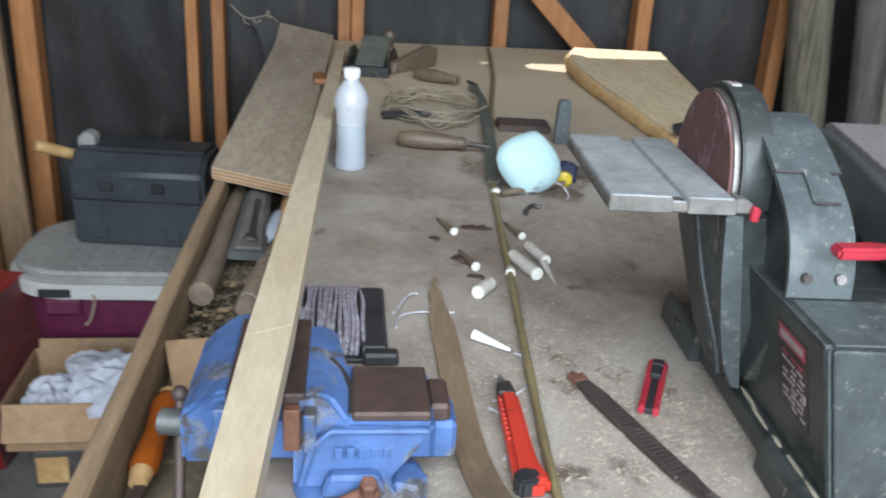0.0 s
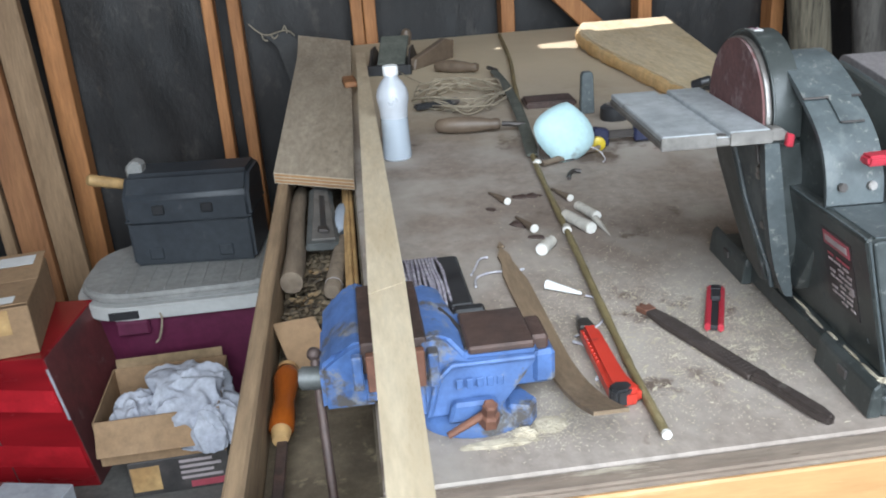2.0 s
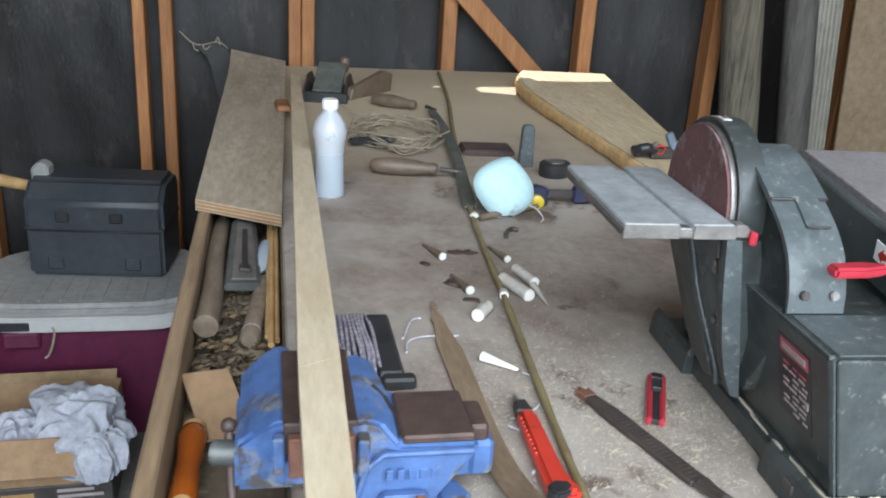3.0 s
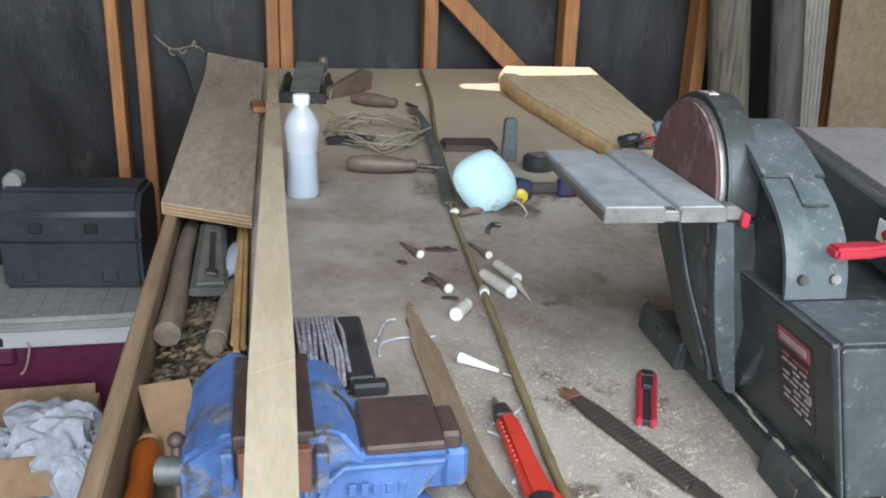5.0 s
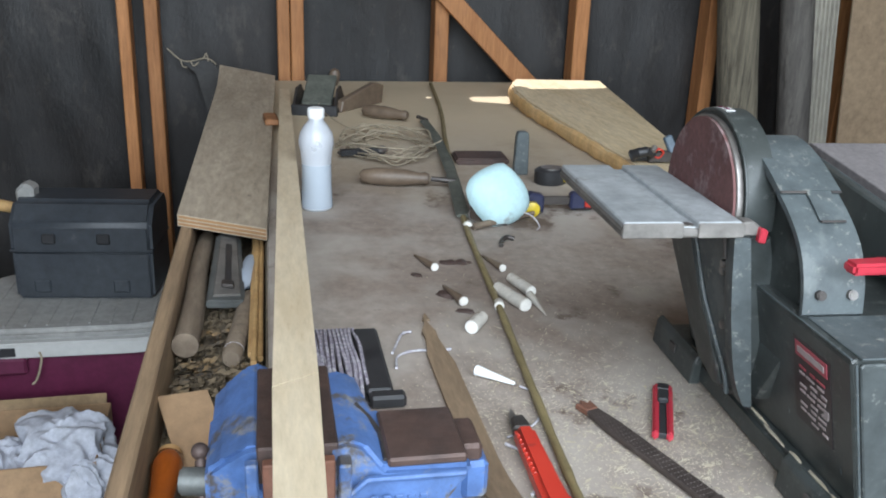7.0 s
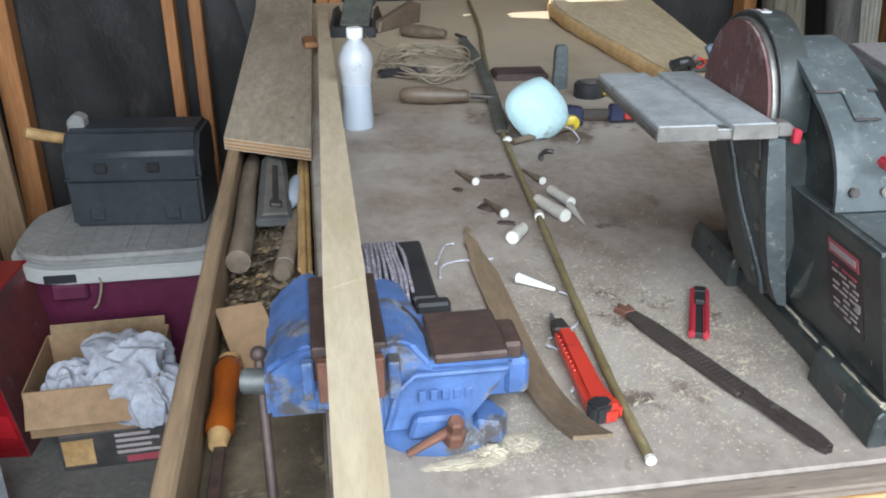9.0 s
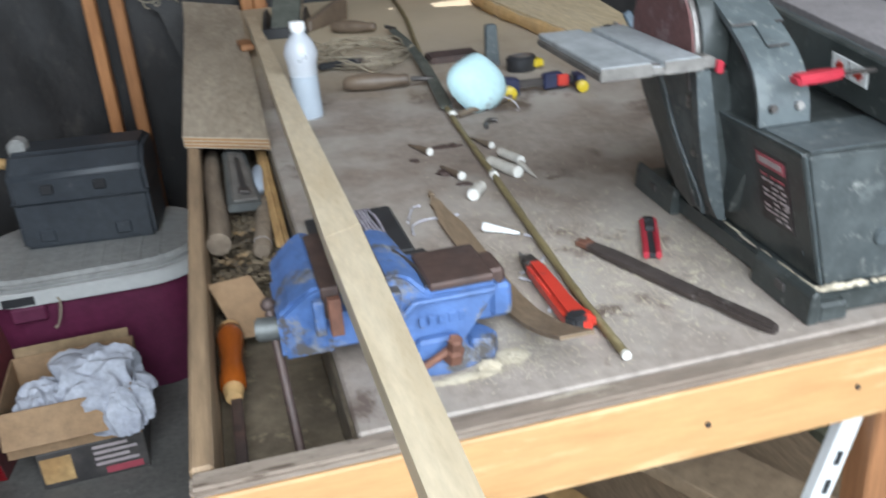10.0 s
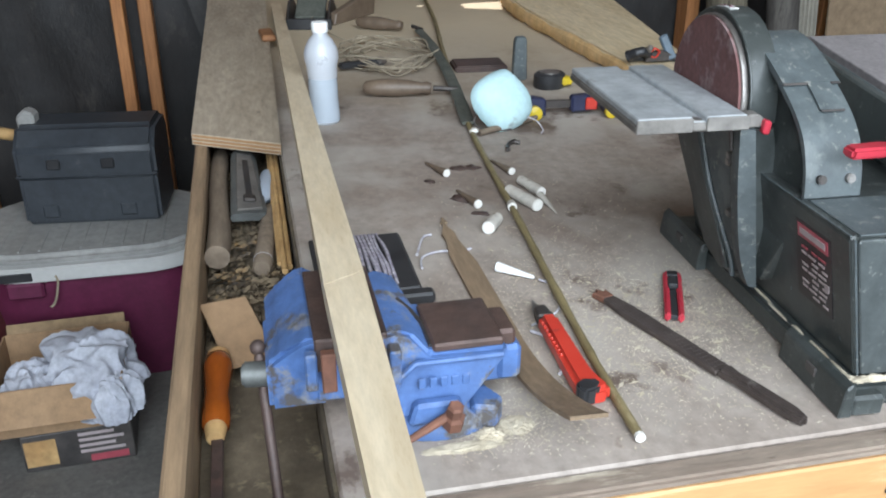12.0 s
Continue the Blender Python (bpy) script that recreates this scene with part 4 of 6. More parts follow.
# red snap-off knife
knife = thing("snap_off_knife", pose(0.3605, 0.173, B, 0, 0, -2), "red plastic snap-off utility knife with black thumb end", "utility knife")
part("handle", prism([(-0.0095, 0.068), (0.0095, 0.068), (0.0105, -0.02), (0.012, -0.042), (0.0185, -0.060), (0.0165, -0.069), (-0.004, -0.072), (-0.011, -0.064), (-0.011, -0.03)], 0.018, "z", 0.001, 0.0065, segs=3), RED, knife, smooth=True)
part("end_cap", prism([(-0.0118, -0.058), (-0.004, -0.053), (0.008, -0.055), (0.0105, -0.063), (0.004, -0.071), (-0.007, -0.0735), (-0.0125, -0.067)], 0.0172, "z", 0.0035, 0.0022, segs=2), BLK_PLASTIC, knife, "black end cap")
for k in range(9):
    part("grip_rib", box(-0.0098, -0.0068, 0.052 - 0.0075 * k, 0.0545 - 0.0075 * k, 0.0140, 0.0174, 0.0008), RED, knife)
part("blade_head", prism([(-0.009, 0.07), (0.009, 0.07), (0.006, 0.094), (-0.007, 0.09)], 0.012, "z", 0.003, 0.002), DARK_STEEL, knife, "dark blade slider")
part("blade", prism([(-0.008, 0.09), (0.005, 0.09), (-0.001, 0.118)], 0.0015, "z", 0.006, 0), STEEL, knife, "steel blade")

cutter = thing("box_cutter", Matrix.Translation((0.513, 0.268, B)) @ pose(0, 0, 0, 0, 0, -24), "small red and black box cutter", "box cutter")
for x0, x1 in ((-0.0095, -0.0035), (0.0040, 0.0100)):
    part("handle_side", box(x0, x1, -0.050, 0.050, 0.001, 0.011, 0.002, segs=2), PINK_RED, cutter, "red plastic side", True)
part("handle_end", prism([(-0.0095, 0.040), (-0.006, 0.054), (0.007, 0.054), (0.010, 0.040)], 0.0095, "z", 0.001, 0.002), BLK_PLASTIC, cutter, "black nose")
part("slider_track", box(-0.0037, 0.0042, -0.046, 0.046, 0.0015, 0.0072, 0.0006), BLK_PLASTIC, cutter, "black slider track")
part("slider", box(-0.005, 0.0055, 0.012, 0.034, 0.0075, 0.0135, 0.0012), BLK_PLASTIC, cutter)

rasp = thing("wood_rasp", Matrix.Translation((0.478, 0.172, B)) @ pose(0, 0, 0, 0, 0, 17.5), "dark steel wood rasp with taped grip and rusty tip", "rasp")
part("blade", prism([(-0.0095, -0.05), (0.0095, -0.05), (0.0105, 0.08), (0.007, 0.112), (-0.007, 0.112), (-0.0105, 0.08)], 0.006, "z", 0.0015, 0.0012), RASP, rasp)
b = bmesh.new()
for k in range(26):
    for j in range(5):
        bmesh.ops.create_cone(b, cap_ends=True, segments=4, radius1=0.0009, radius2=0.0003, depth=0.0007, matrix=Matrix.Translation((-0.008 + 0.004 * j + 0.002 * (k % 2), -0.044 + 0.0058 * k, 0.0082)))
tagged(part("teeth", b, RASP, rasp), kind="stuff")
part("grip", prism([(-0.0095, -0.05), (0.0095, -0.05), (0.0062, -0.066), (0.0075, -0.09), (0.0078, -0.128), (0.004, -0.142), (-0.004, -0.142), (-0.0078, -0.128), (-0.0075, -0.09), (-0.0062, -0.066)], 0.010, "z", 0.001, 0.003, segs=2), RASP, rasp, "dark worn grip", True)
part("rusty_tip", prism([(-0.007, 0.111), (0.007, 0.111), (0.009, 0.128), (0.003, 0.124), (0.0, 0.133), (-0.004, 0.125), (-0.009, 0.128)], 0.007, "z", 0.001, 0.001), BRIGHT_RUST, rasp, "rust-brown frayed tip")

nozzle = thing("white_nozzle", Matrix.Translation((0.37, 0.357, B)), "small white plastic glue nozzle", "nozzle")
part("cone", rod((-0.021, 0.018, 0.007), (0.014, -0.012, 0.004), 0.006, 0.002, 16, bevel=0.0008), WHITE, nozzle, smooth=True)
part("string", tube(smooth_path([(0.018, -0.016, 0.003), (0.03, -0.03, 0.002), (0.028, -0.06, 0.002), (0.012, -0.09, 0.002), (-0.02, -0.11, 0.002)], 6), 0.0012, 5), WHITE_CORD, nozzle, "thin grey string")

# white-ended cut pieces
for (x, y), (tx, ty), r, dark in (((0.362, 0.691), (0.344, 0.751), 0.0062, 2), ((0.376, 0.564), (0.363, 0.627), 0.0066, 2), ((0.368, 0.480), (0.387, 0.508), 0.0086, 0), ((0.457, 0.679), (0.443, 0.740), 0.0058, 1), ((0.471, 0.585), (0.458, 0.637), 0.0076, 0), ((0.450, 0.538), (0.430, 0.600), 0.0088, 0), ((0.418, 0.544), (0.420, 0.556), 0.0065, 0)):
    a, ln = math.atan2(ty - y, tx - x), math.hypot(tx - x, ty - y)
    bit = thing("cut_peg", Matrix.Translation((x, y, B)), "short wooden peg with a white cut end", "peg", "cut pegs on the bench")
    part("peg", rod((0, 0, r), (ln * math.cos(a), ln * math.sin(a), r * (0.45 if dark else 0.95)), r, r * (0.3 if dark else 0.92), 12), (PEG_WOOD, GREY_WOOD, OLD_WOOD)[dark], bit, smooth=True)
    part("white_end", rod((0, 0, r), (-0.003 * math.cos(a), -0.003 * math.sin(a), r), r * 0.98, r * 0.9, 14, bevel=0.001), BONE, bit, "white cut end", True)
tip = thing("carved_point", Matrix.Translation((0.470, 0.545, B)), "pale carved pointed wooden peg", "peg", "cut pegs on the bench")
part("point", rod((-0.002, 0.034, 0.0055), (0.001, -0.028, 0.003), 0.0055, 0.0008, 12), PEG_WOOD, tip, smooth=True)
for x, y, s in ((0.388, 0.722, 1.0), (0.406, 0.719, 0.9), (0.334, 0.676, 0.7), (0.362, 0.60, 1.1), (0.375, 0.545, 0.8)):
    b = lump(0.014 * s, 0.008 * s, 0.004 * s, 0.6, 2.5, x * 50, 2)
    solid("bark_flake", b, RUST, "small dark brown bark flake", "bark", pose(x, y, B, 0, 0, x * 900), "bark flakes")

# half-full milky bottle
bottle = thing("plastic_bottle", pose(0.217, 1.01, B + 0.0005), "half-full milky plastic bottle with white cap", "bottle")
prof = [(0.024, 0.0), (0.0265, 0.004), (0.0262, 0.02), (0.0250, 0.045), (0.0246, 0.078), (0.0262, 0.098), (0.0290, 0.110), (0.0292, 0.118), (0.0270, 0.129), (0.0205, 0.141), (0.0125, 0.150), (0.0115, 0.156)]
part("body", lathe(prof, 36), MILKY, bottle, smooth=True)
part("liquid", lathe([(r * 1.004, z) for r, z in prof[1:5]], 36), LIQUID, bottle, "clear bluish liquid", True)
part("cap", lathe([(0.0135, 0.155), (0.0138, 0.158), (0.0138, 0.169), (0.0125, 0.171)], 30), WHITE, bottle, "white ribbed cap", True)

# dust mask
mask = thing("dust_mask", Matrix.Translation((0.508, 0.918, B)), "pale blue-green moulded dust mask", "dust mask")
b = bmesh.new()
bmesh.ops.create_uvsphere(b, u_segments=40, v_segments=24, radius=1)
bmesh.ops.delete(b, geom=[v for v in b.verts if v.co.z < -0.05], context="VERTS")
for v in b.verts:
    k = 1 + 0.09 * math.exp(-((v.co.x * 1.2) ** 2) * 6) * (1 - v.co.z) - 0.05 * abs(v.co.x) * v.co.y
    v.co = Vector((v.co.x * 0.058 * k, v.co.y * 0.05 * k * (1.05 - 0.2 * abs(v.co.x)), v.co.z * 0.038 + 0.0015 * noise.noise(v.co * 6)))
moved(b, pose(0, 0, 0.043, 62, 18, 8))
bmesh.ops.solidify(b, geom=b.faces[:], thickness=0.0018)
part("shell", b, MASK, mask, smooth=True)
part("nose_wire", tube(smooth_path([(-0.046, -0.012, 0.03), (-0.05, -0.02, 0.012), (-0.03, -0.034, 0.004), (0.01, -0.036, 0.004)], 6), 0.0014, 6), DARK_STEEL, mask, "dark wire edge")
part("strap", tube(smooth_path([(0.04, -0.02, 0.02), (0.055, -0.03, 0.014), (0.062, -0.045, 0.003), (0.054, -0.06, 0.0015)], 6), 0.0012, 5), WHITE_CORD, mask, "white elastic strap")
solid("grey_twig", rod((0.457, 0.868, B + 0.006), (0.572, 0.915, B + 0.012), 0.006, 0.004, 10), GREY_WOOD, "short grey twig beside the dust mask", "twig", smooth=True)
hook = thing("metal_hook", Matrix.Translation((0.49, 0.79, B)), "small dark bent metal hook", "hook")
part("bent_wire", tube(smooth_path([(-0.008, -0.01, 0.004), (-0.003, 0.01, 0.004), (0.008, 0.022, 0.006), (0.02, 0.02, 0.004)], 6), 0.0035, 8), DARK_STEEL, hook, smooth=True)

# drawknife with twine
draw = thing("drawknife", pose(0.44, 1.42, B), "old drawknife with brown wooden handles and webbing guard", "drawknife")
hp = [(0.006, 0), (0.0125, 0.006), (0.0165, 0.03), (0.0175, 0.06), (0.0145, 0.09), (0.0105, 0.112), (0.0125, 0.122), (0.009, 0.13)]
part("handle", lathe(hp, 20, m=along((-0.135, -0.262, 0.018), (0.0, -0.295, 0.018))), OLD_WOOD, draw, "turned brown handle", True)
part("handle", lathe(hp, 20, m=along((-0.06, 0.41, 0.018), (0.075, 0.315, 0.018))), OLD_WOOD, draw, "turned brown handle", True)
part("tang", rod((-0.005, -0.294, 0.018), (0.04, -0.3, 0.014), 0.005, sides=8), DARK_STEEL, draw)
part("tang", rod((0.07, 0.319, 0.018), (0.09, 0.29, 0.014), 0.005, sides=8), DARK_STEEL, draw)
b = tube(smooth_path([(0.082, 0.29, 0.012), (0.076, 0.1, 0.014), (0.055, -0.15, 0.014), (0.03, -0.36, 0.012), (0.012, -0.5, 0.008)], 5), 0.0115, 10, flat=0.3, wobble=0.06)
part("webbing_guard", b, GREEN_WEB, draw, "green webbing wrap over the blade", True)

twine = thing("twine_bundle", pose(0.40, 1.45, B), "loose tangle of pale twine", "twine")
rnd = random.Random(11)
for k in range(9):
    pts, ph = [], rnd.uniform(0, 6.28)
    rx, ry, ox, oy = rnd.uniform(0.06, 0.12), rnd.uniform(0.07, 0.17), rnd.uniform(-0.02, 0.03), rnd.uniform(-0.03, 0.03)
    for i in range(13):
        a = ph + i * 0.55
        pts.append((ox + rx * math.cos(a) + rnd.uniform(-0.012, 0.012), oy + ry * math.sin(a) + rnd.uniform(-0.015, 0.015), 0.003 + rnd.uniform(0, 0.022)))
    part("strand", tube(smooth_path(pts, 6), 0.0016, 5), TWINE, twine)
part("strand", tube(smooth_path([(0.02, 0.02, 0.01), (-0.08, 0.2, 0.012), (-0.13, 0.42, 0.02), (-0.1, 0.5, 0.03)], 8), 0.0015, 5), TWINE, twine)
fold = thing("folding_knife", Matrix.Translation((0.335, 1.38, B + 0.006)) @ pose(0, 0, 0, 0, 0, 15), "closed black folding knife lying in the twine", "knife")
part("handle", box(-0.055, 0.05, -0.011, 0.011, 0, 0.013, 0.004, segs=2), BLK_PLASTIC, fold, smooth=True)
part("bolster", box(0.03, 0.052, -0.012, 0.012, 0.003, 0.0145, 0.003), STEEL, fold, "bright bolster")
part("spine", box(-0.05, 0.045, 0.0105, 0.0125, 0.002, 0.011, 0.0005), STEEL, fold)

plane = thing("block_plane", pose(0.275, 1.95, B, 0, 0, -12), "old dark metal hand plane", "hand plane")
part("sole", box(-0.06, 0.06, -0.1, 0.12, 0.0, 0.012, 0.002), DARK_STEEL, plane)
part("cheek", prism([(-0.1, 0.012), (0.12, 0.012), (0.08, 0.03), (0.03, 0.06), (-0.03, 0.06), (-0.07, 0.03)], 0.006, "x", -0.058, 0.001), DARK_STEEL, plane)
part("cheek", prism([(-0.1, 0.012), (0.12, 0.012), (0.08, 0.03), (0.03, 0.06), (-0.03, 0.06), (-0.07, 0.03)], 0.006, "x", 0.05, 0.001), DARK_STEEL, plane)
part("lever_cap", moved(box(-0.04, 0.04, -0.05, 0.08, 0, 0.012, 0.003), pose(0, 0, 0.035, 28)), GREEN_WEB, plane, "greenish worn lever cap")
part("front_strip", box(-0.064, 0.064, -0.112, -0.1, 0.0, 0.028, 0.002), BLK_PLASTIC, plane)
part("knob", lathe([(0.008, 0), (0.012, 0.012), (0.016, 0.03), (0.012, 0.042), (0.005, 0.046)], 16, m=pose(0.03, 0.09, 0.05)), OLD_WOOD, plane, smooth=True)
wedge = thing("wood_offcut", pose(0.385, 1.97, B, 0, 0, 50), "brown wooden offcut leaning on the plane", "offcut")
part("block", prism([(-0.1, 0.0), (0.1, 0.0), (0.11, 0.05), (0.07, 0.062), (-0.09, 0.03)], 0.022, "y", -0.011, 0.003), OLD_WOOD, wedge)
solid("small_block", box(-0.016, 0.016, -0.045, 0.045, 0, 0.014, 0.003), ORANGE_Z, "small orange-brown wooden block on the plywood", "block", pose(0.145, 1.66, B + 0.0205, 0, 0, 4))
solid("whetstone", box(-0.056, 0.056, -0.04, 0.04, 0, 0.014, 0.004, segs=2), RUST, "flat dark brown whetstone", "whetstone", pose(0.578, 1.335, B, 0, 0, -4), smooth=True)
bar = thing("steel_punch", pose(0.634, 1.22, B), "upright grey steel punch standing on its end", "punch")
part("shank", prism([(-0.015, 0), (0.015, 0), (0.0125, 0.08), (0.009, 0.088), (-0.009, 0.088), (-0.0125, 0.08)], 0.016, "y", -0.008, 0.002), GREY_GREEN, bar)
tape = thing("tape_measure", pose(0.675, 1.15, B, 0, 0, 20), "silver and yellow tape measure lying flat", "tape measure")
part("case", lathe([(0.03, 0), (0.033, 0.004), (0.033, 0.026), (0.028, 0.03)], 24, squash=0.85), BLK_PLASTIC, tape, smooth=True)
part("face", lathe([(0.02, 0.0302), (0.02, 0.0315)], 20), STEEL, tape, "silver face")
part("band", box(0.012, 0.036, -0.03, 0.0, 0.006, 0.022, 0.003), YELLOW, tape, "yellow side")
clamp = thing("bar_clamp", pose(0.63, 0.965, B, 0, 0, -6), "navy quick-grip bar clamp with yellow pads", "clamp")
part("bar", box(-0.06, 0.09, -0.004, 0.004, 0.012, 0.026, 0.001), DARK_STEEL, clamp)
part("fixed_jaw", prism([(-0.062, 0.004), (-0.03, 0.004), (-0.03, 0.035), (-0.055, 0.04), (-0.068, 0.02)], 0.02, "y", -0.03, 0.003), NAVY, clamp, "navy jaw")
part("pad", lathe([(0.012, 0), (0.013, 0.003), (0.013, 0.012), (0.01, 0.014)], 14, m=pose(-0.052, -0.032, 0.014, 90)), YELLOW, clamp, "yellow pad", True)
part("trigger", prism([(0.02, 0.004), (0.06, 0.006), (0.075, 0.02), (0.05, 0.036), (0.02, 0.034)], 0.022, "y", -0.011, 0.004), NAVY, clamp, "navy grip")
part("lever", box(0.045, 0.066, -0.016, -0.01, 0.01, 0.032, 0.002), RED, clamp, "red release lever")
part("pad", lathe([(0.01, 0), (0.011, 0.003), (0.011, 0.012), (0.008, 0.014)], 14, m=pose(0.085, -0.03, 0.012, 90)), YELLOW, clamp, "yellow pad", True)
part("sliding_jaw", box(0.078, 0.094, -0.03, 0.012, 0.004, 0.03, 0.003), NAVY, clamp)
spring = thing("spring_clamp", pose(0.900, 1.155, B + 0.0365), "dark spring clamp with red coil and blue-grey lever on the board", "clamp")
part("jaw", tube(smooth_path([(-0.058, 0.0, 0.016), (-0.048, -0.012, 0.024), (-0.03, -0.012, 0.026), (-0.018, -0.004, 0.018)], 6), 0.011, 10, r_end=0.008, wobble=0.15), BLK_PLASTIC, spring, "black rounded jaw", True)
part("jaw", tube(smooth_path([(-0.052, 0.012, 0.008), (-0.02, 0.012, 0.0085), (0.016, 0.008, 0.008), (0.05, 0.0, 0.008)], 6), 0.0075, 8, wobble=0.1), BLK_PLASTIC, spring, smooth=True)
part("pivot_bolt", rod((-0.026, -0.02, 0.028), (-0.018, -0.014, 0.036), 0.006, bevel=0.001), STEEL, spring, "bright bolt head")
part("spring_coil", tube([(-0.006 + 0.009 * math.cos(a), -0.012 + 0.0009 * a, 0.021 + 0.009 * math.sin(a)) for a in np.linspace(0, 18.8, 60)], 0.0017, 5), RED, spring, "red coil")
part("body_plate", prism([(-0.024, 0.002), (0.03, 0.002), (0.036, 0.016), (0.012, 0.026), (-0.02, 0.02)], 0.012, "y", -0.006, 0.002), DARK_STEEL, spring)
part("lever", moved(box(-0.009, 0.009, -0.006, 0.006, 0, 0.052, 0.003), pose(0.036, -0.002, 0.006, -12, -24)), BLUE_TARP, spring, "blue-grey lever")
part("lever", moved(box(-0.007, 0.007, -0.006, 0.006, 0, 0.03, 0.003), pose(0.052, 0.006, 0.003, 0, 40)), BLK_PLASTIC, spring)

# yarn hank
yarn = thing("yarn_hank", pose(0.222, 0.41, B), "hank of purple-grey cord wound on a black card", "cord")
part("winder", box(0.006, 0.034, -0.075, 0.075, 0.0, 0.012, 0.003), BLK_PLASTIC, yarn, "black winder")
part("winder_foot", box(0.008, 0.044, -0.095, -0.078, 0.0, 0.014, 0.003), BLK_PLASTIC, yarn)
part("winder_base", box(-0.075, 0.012, -0.088, 0.088, 0.0, 0.005, 0.001), BLK_PLASTIC, yarn)
for k in range(16):
    x = -0.062 + 0.0046 * k
    rnd = random.Random(k)
    part("cord_strand", tube(smooth_path([(x, 0.083, 0.007), (x + rnd.uniform(-0.003, 0.003), 0.03, 0.012 + rnd.uniform(0, 0.004)), (x + rnd.uniform(-0.003, 0.003), -0.03, 0.013 + rnd.uniform(0, 0.004)), (x + rnd.uniform(-0.002, 0.004), -0.08, 0.007)], 5), 0.0023, 6), YARN, yarn)
cord = thing("cord_tail", pose(0.285, 0.425, B), "loose frayed end of white cord", "cord")
part("cord", tube(smooth_path([(-0.02, -0.01, 0.012), (-0.012, 0.02, 0.006), (0.0, 0.055, 0.004), (0.012, 0.062, 0.003)], 6), 0.0014, 6, wobble=0.3), WHITE_CORD, cord)
part("cord", tube(smooth_path([(-0.018, -0.03, 0.004), (-0.012, 0.0, 0.003), (0.01, 0.012, 0.003), (0.035, 0.008, 0.003), (0.05, 0.012, 0.003)], 6), 0.0014, 6, wobble=0.3), WHITE_CORD, cord)
part("cord", tube(smooth_path([(0.06, -0.19, 0.003), (0.075, -0.21, 0.003), (0.08, -0.24, 0.003), (0.062, -0.27, 0.003)], 6), 0.0016, 6, wobble=0.2), WHITE_CORD, cord)
pencil = thing("carpenter_pencil", Matrix.Translation((0.80, 0.045, B)) @ pose(0, 0, 0, 0, 0, 2), "orange carpenter pencil at the bench edge", "pencil")
part("shaft", box(-0.05, 0.05, -0.0045, 0.0045, 0, 0.006, 0.001), OCHRE, pencil)
part("painted_shaft", box(-0.02, 0.05, -0.0048, 0.0048, 0.0003, 0.0063, 0.001), BRIGHT_RUST, pencil, "worn orange paint")
block = thing("tan_offcut", pose(0.92, 0.33, B, 0, 0, -8), "tan board offcut lying on the bench", "board")
part("board", box(-0.07, 0.1, -0.1, 0.08, 0, 0.016, 0.002), OCHRE, block)
fitting = thing("pipe_fitting", pose(0.955, 0.33, B + 0.017), "small grey metal pipe fitting on the offcut", "fitting")
part("collar", lathe([(0.02, 0), (0.022, 0.006), (0.022, 0.018), (0.016, 0.022)], 18), DARK_STEEL, fitting, smooth=True)
part("nut", lathe([(0.012, 0.022), (0.012, 0.04), (0.008, 0.043)], 6), STEEL, fitting)


# sawdust and shavings: many small curled flakes
def flakes(name, spots, material, label, seed):
    rnd, verts, faces = random.Random(seed), [], []
    for cx, cy_, sx, sy, n, size, base in spots:
        for _ in range(n):
            x, y = rnd.gauss(cx, sx), rnd.gauss(cy_, sy)
            if not 0.14 < x < 1.0 or not 0.04 < y < 2.4:
                continue
            a, s = rnd.uniform(0, 6.28), size * rnd.uniform(0.4, 1.7)
            dx, dy, h = math.cos(a) * s, math.sin(a) * s, rnd.uniform(0.0002, 0.0009)
            wx, wy = -dy * rnd.uniform(0.12, 0.4), dx * rnd.uniform(0.12, 0.4)
            i = len(verts)
            z0 = base + 0.0006
            verts += [(x - dx, y - dy, z0), (x + wx, y + wy, z0 + h), (x + dx, y + dy, z0 + h * 0.3), (x - wx, y - wy, z0 + h * 1.2), (x, y, z0 + 0.0003)]
            faces += [(i, i + 1, i + 3), (i + 1, i + 2, i + 3), (i, i + 4, i + 1), (i + 4, i + 2, i + 1), (i, i + 3, i + 4), (i + 3, i + 2, i + 4)]
    me = bpy.data.meshes.new(name)
    me.from_pydata(verts, [], faces)
    me.materials.append(material)
    return tagged(new(name, me), label, "sawdust", kind="stuff")


flakes("sawdust", [(0.45, 0.20, 0.045, 0.07, 1900, 0.0013, B), (0.53, 0.24, 0.045, 0.07, 2300, 0.0013, B), (0.42, 0.34, 0.05, 0.06, 900, 0.0012, B), (0.30, 0.105, 0.03, 0.025, 900, 0.0013, B), (0.26, 0.075, 0.03, 0.012, 260, 0.0013, B), (0.5, 0.45, 0.10, 0.14, 650, 0.0013, B), (0.34, 0.26, 0.04, 0.07, 900, 0.0013, B), (0.42, 0.10, 0.07, 0.035, 450, 0.0012, B), (0.6, 1.2, 0.2, 0.4, 160, 0.0022, B), (0.5, 0.03, 0.2, 0.006, 160, 0.002, B)], SHAVING, "pale wood shavings and sawdust scattered on the bench", 5)
flakes("wood_curls", [(0.45, 0.22, 0.05, 0.08, 90, 0.004, B), (0.55, 0.24, 0.04, 0.06, 80, 0.004, B), (0.42, 0.36, 0.06, 0.07, 60, 0.0035, B), (0.36, 0.24, 0.03, 0.06, 40, 0.0035, B), (0.5, 0.5, 0.1, 0.1, 40, 0.003, B)], SHAVING, "larger pale curled wood chips", 6)
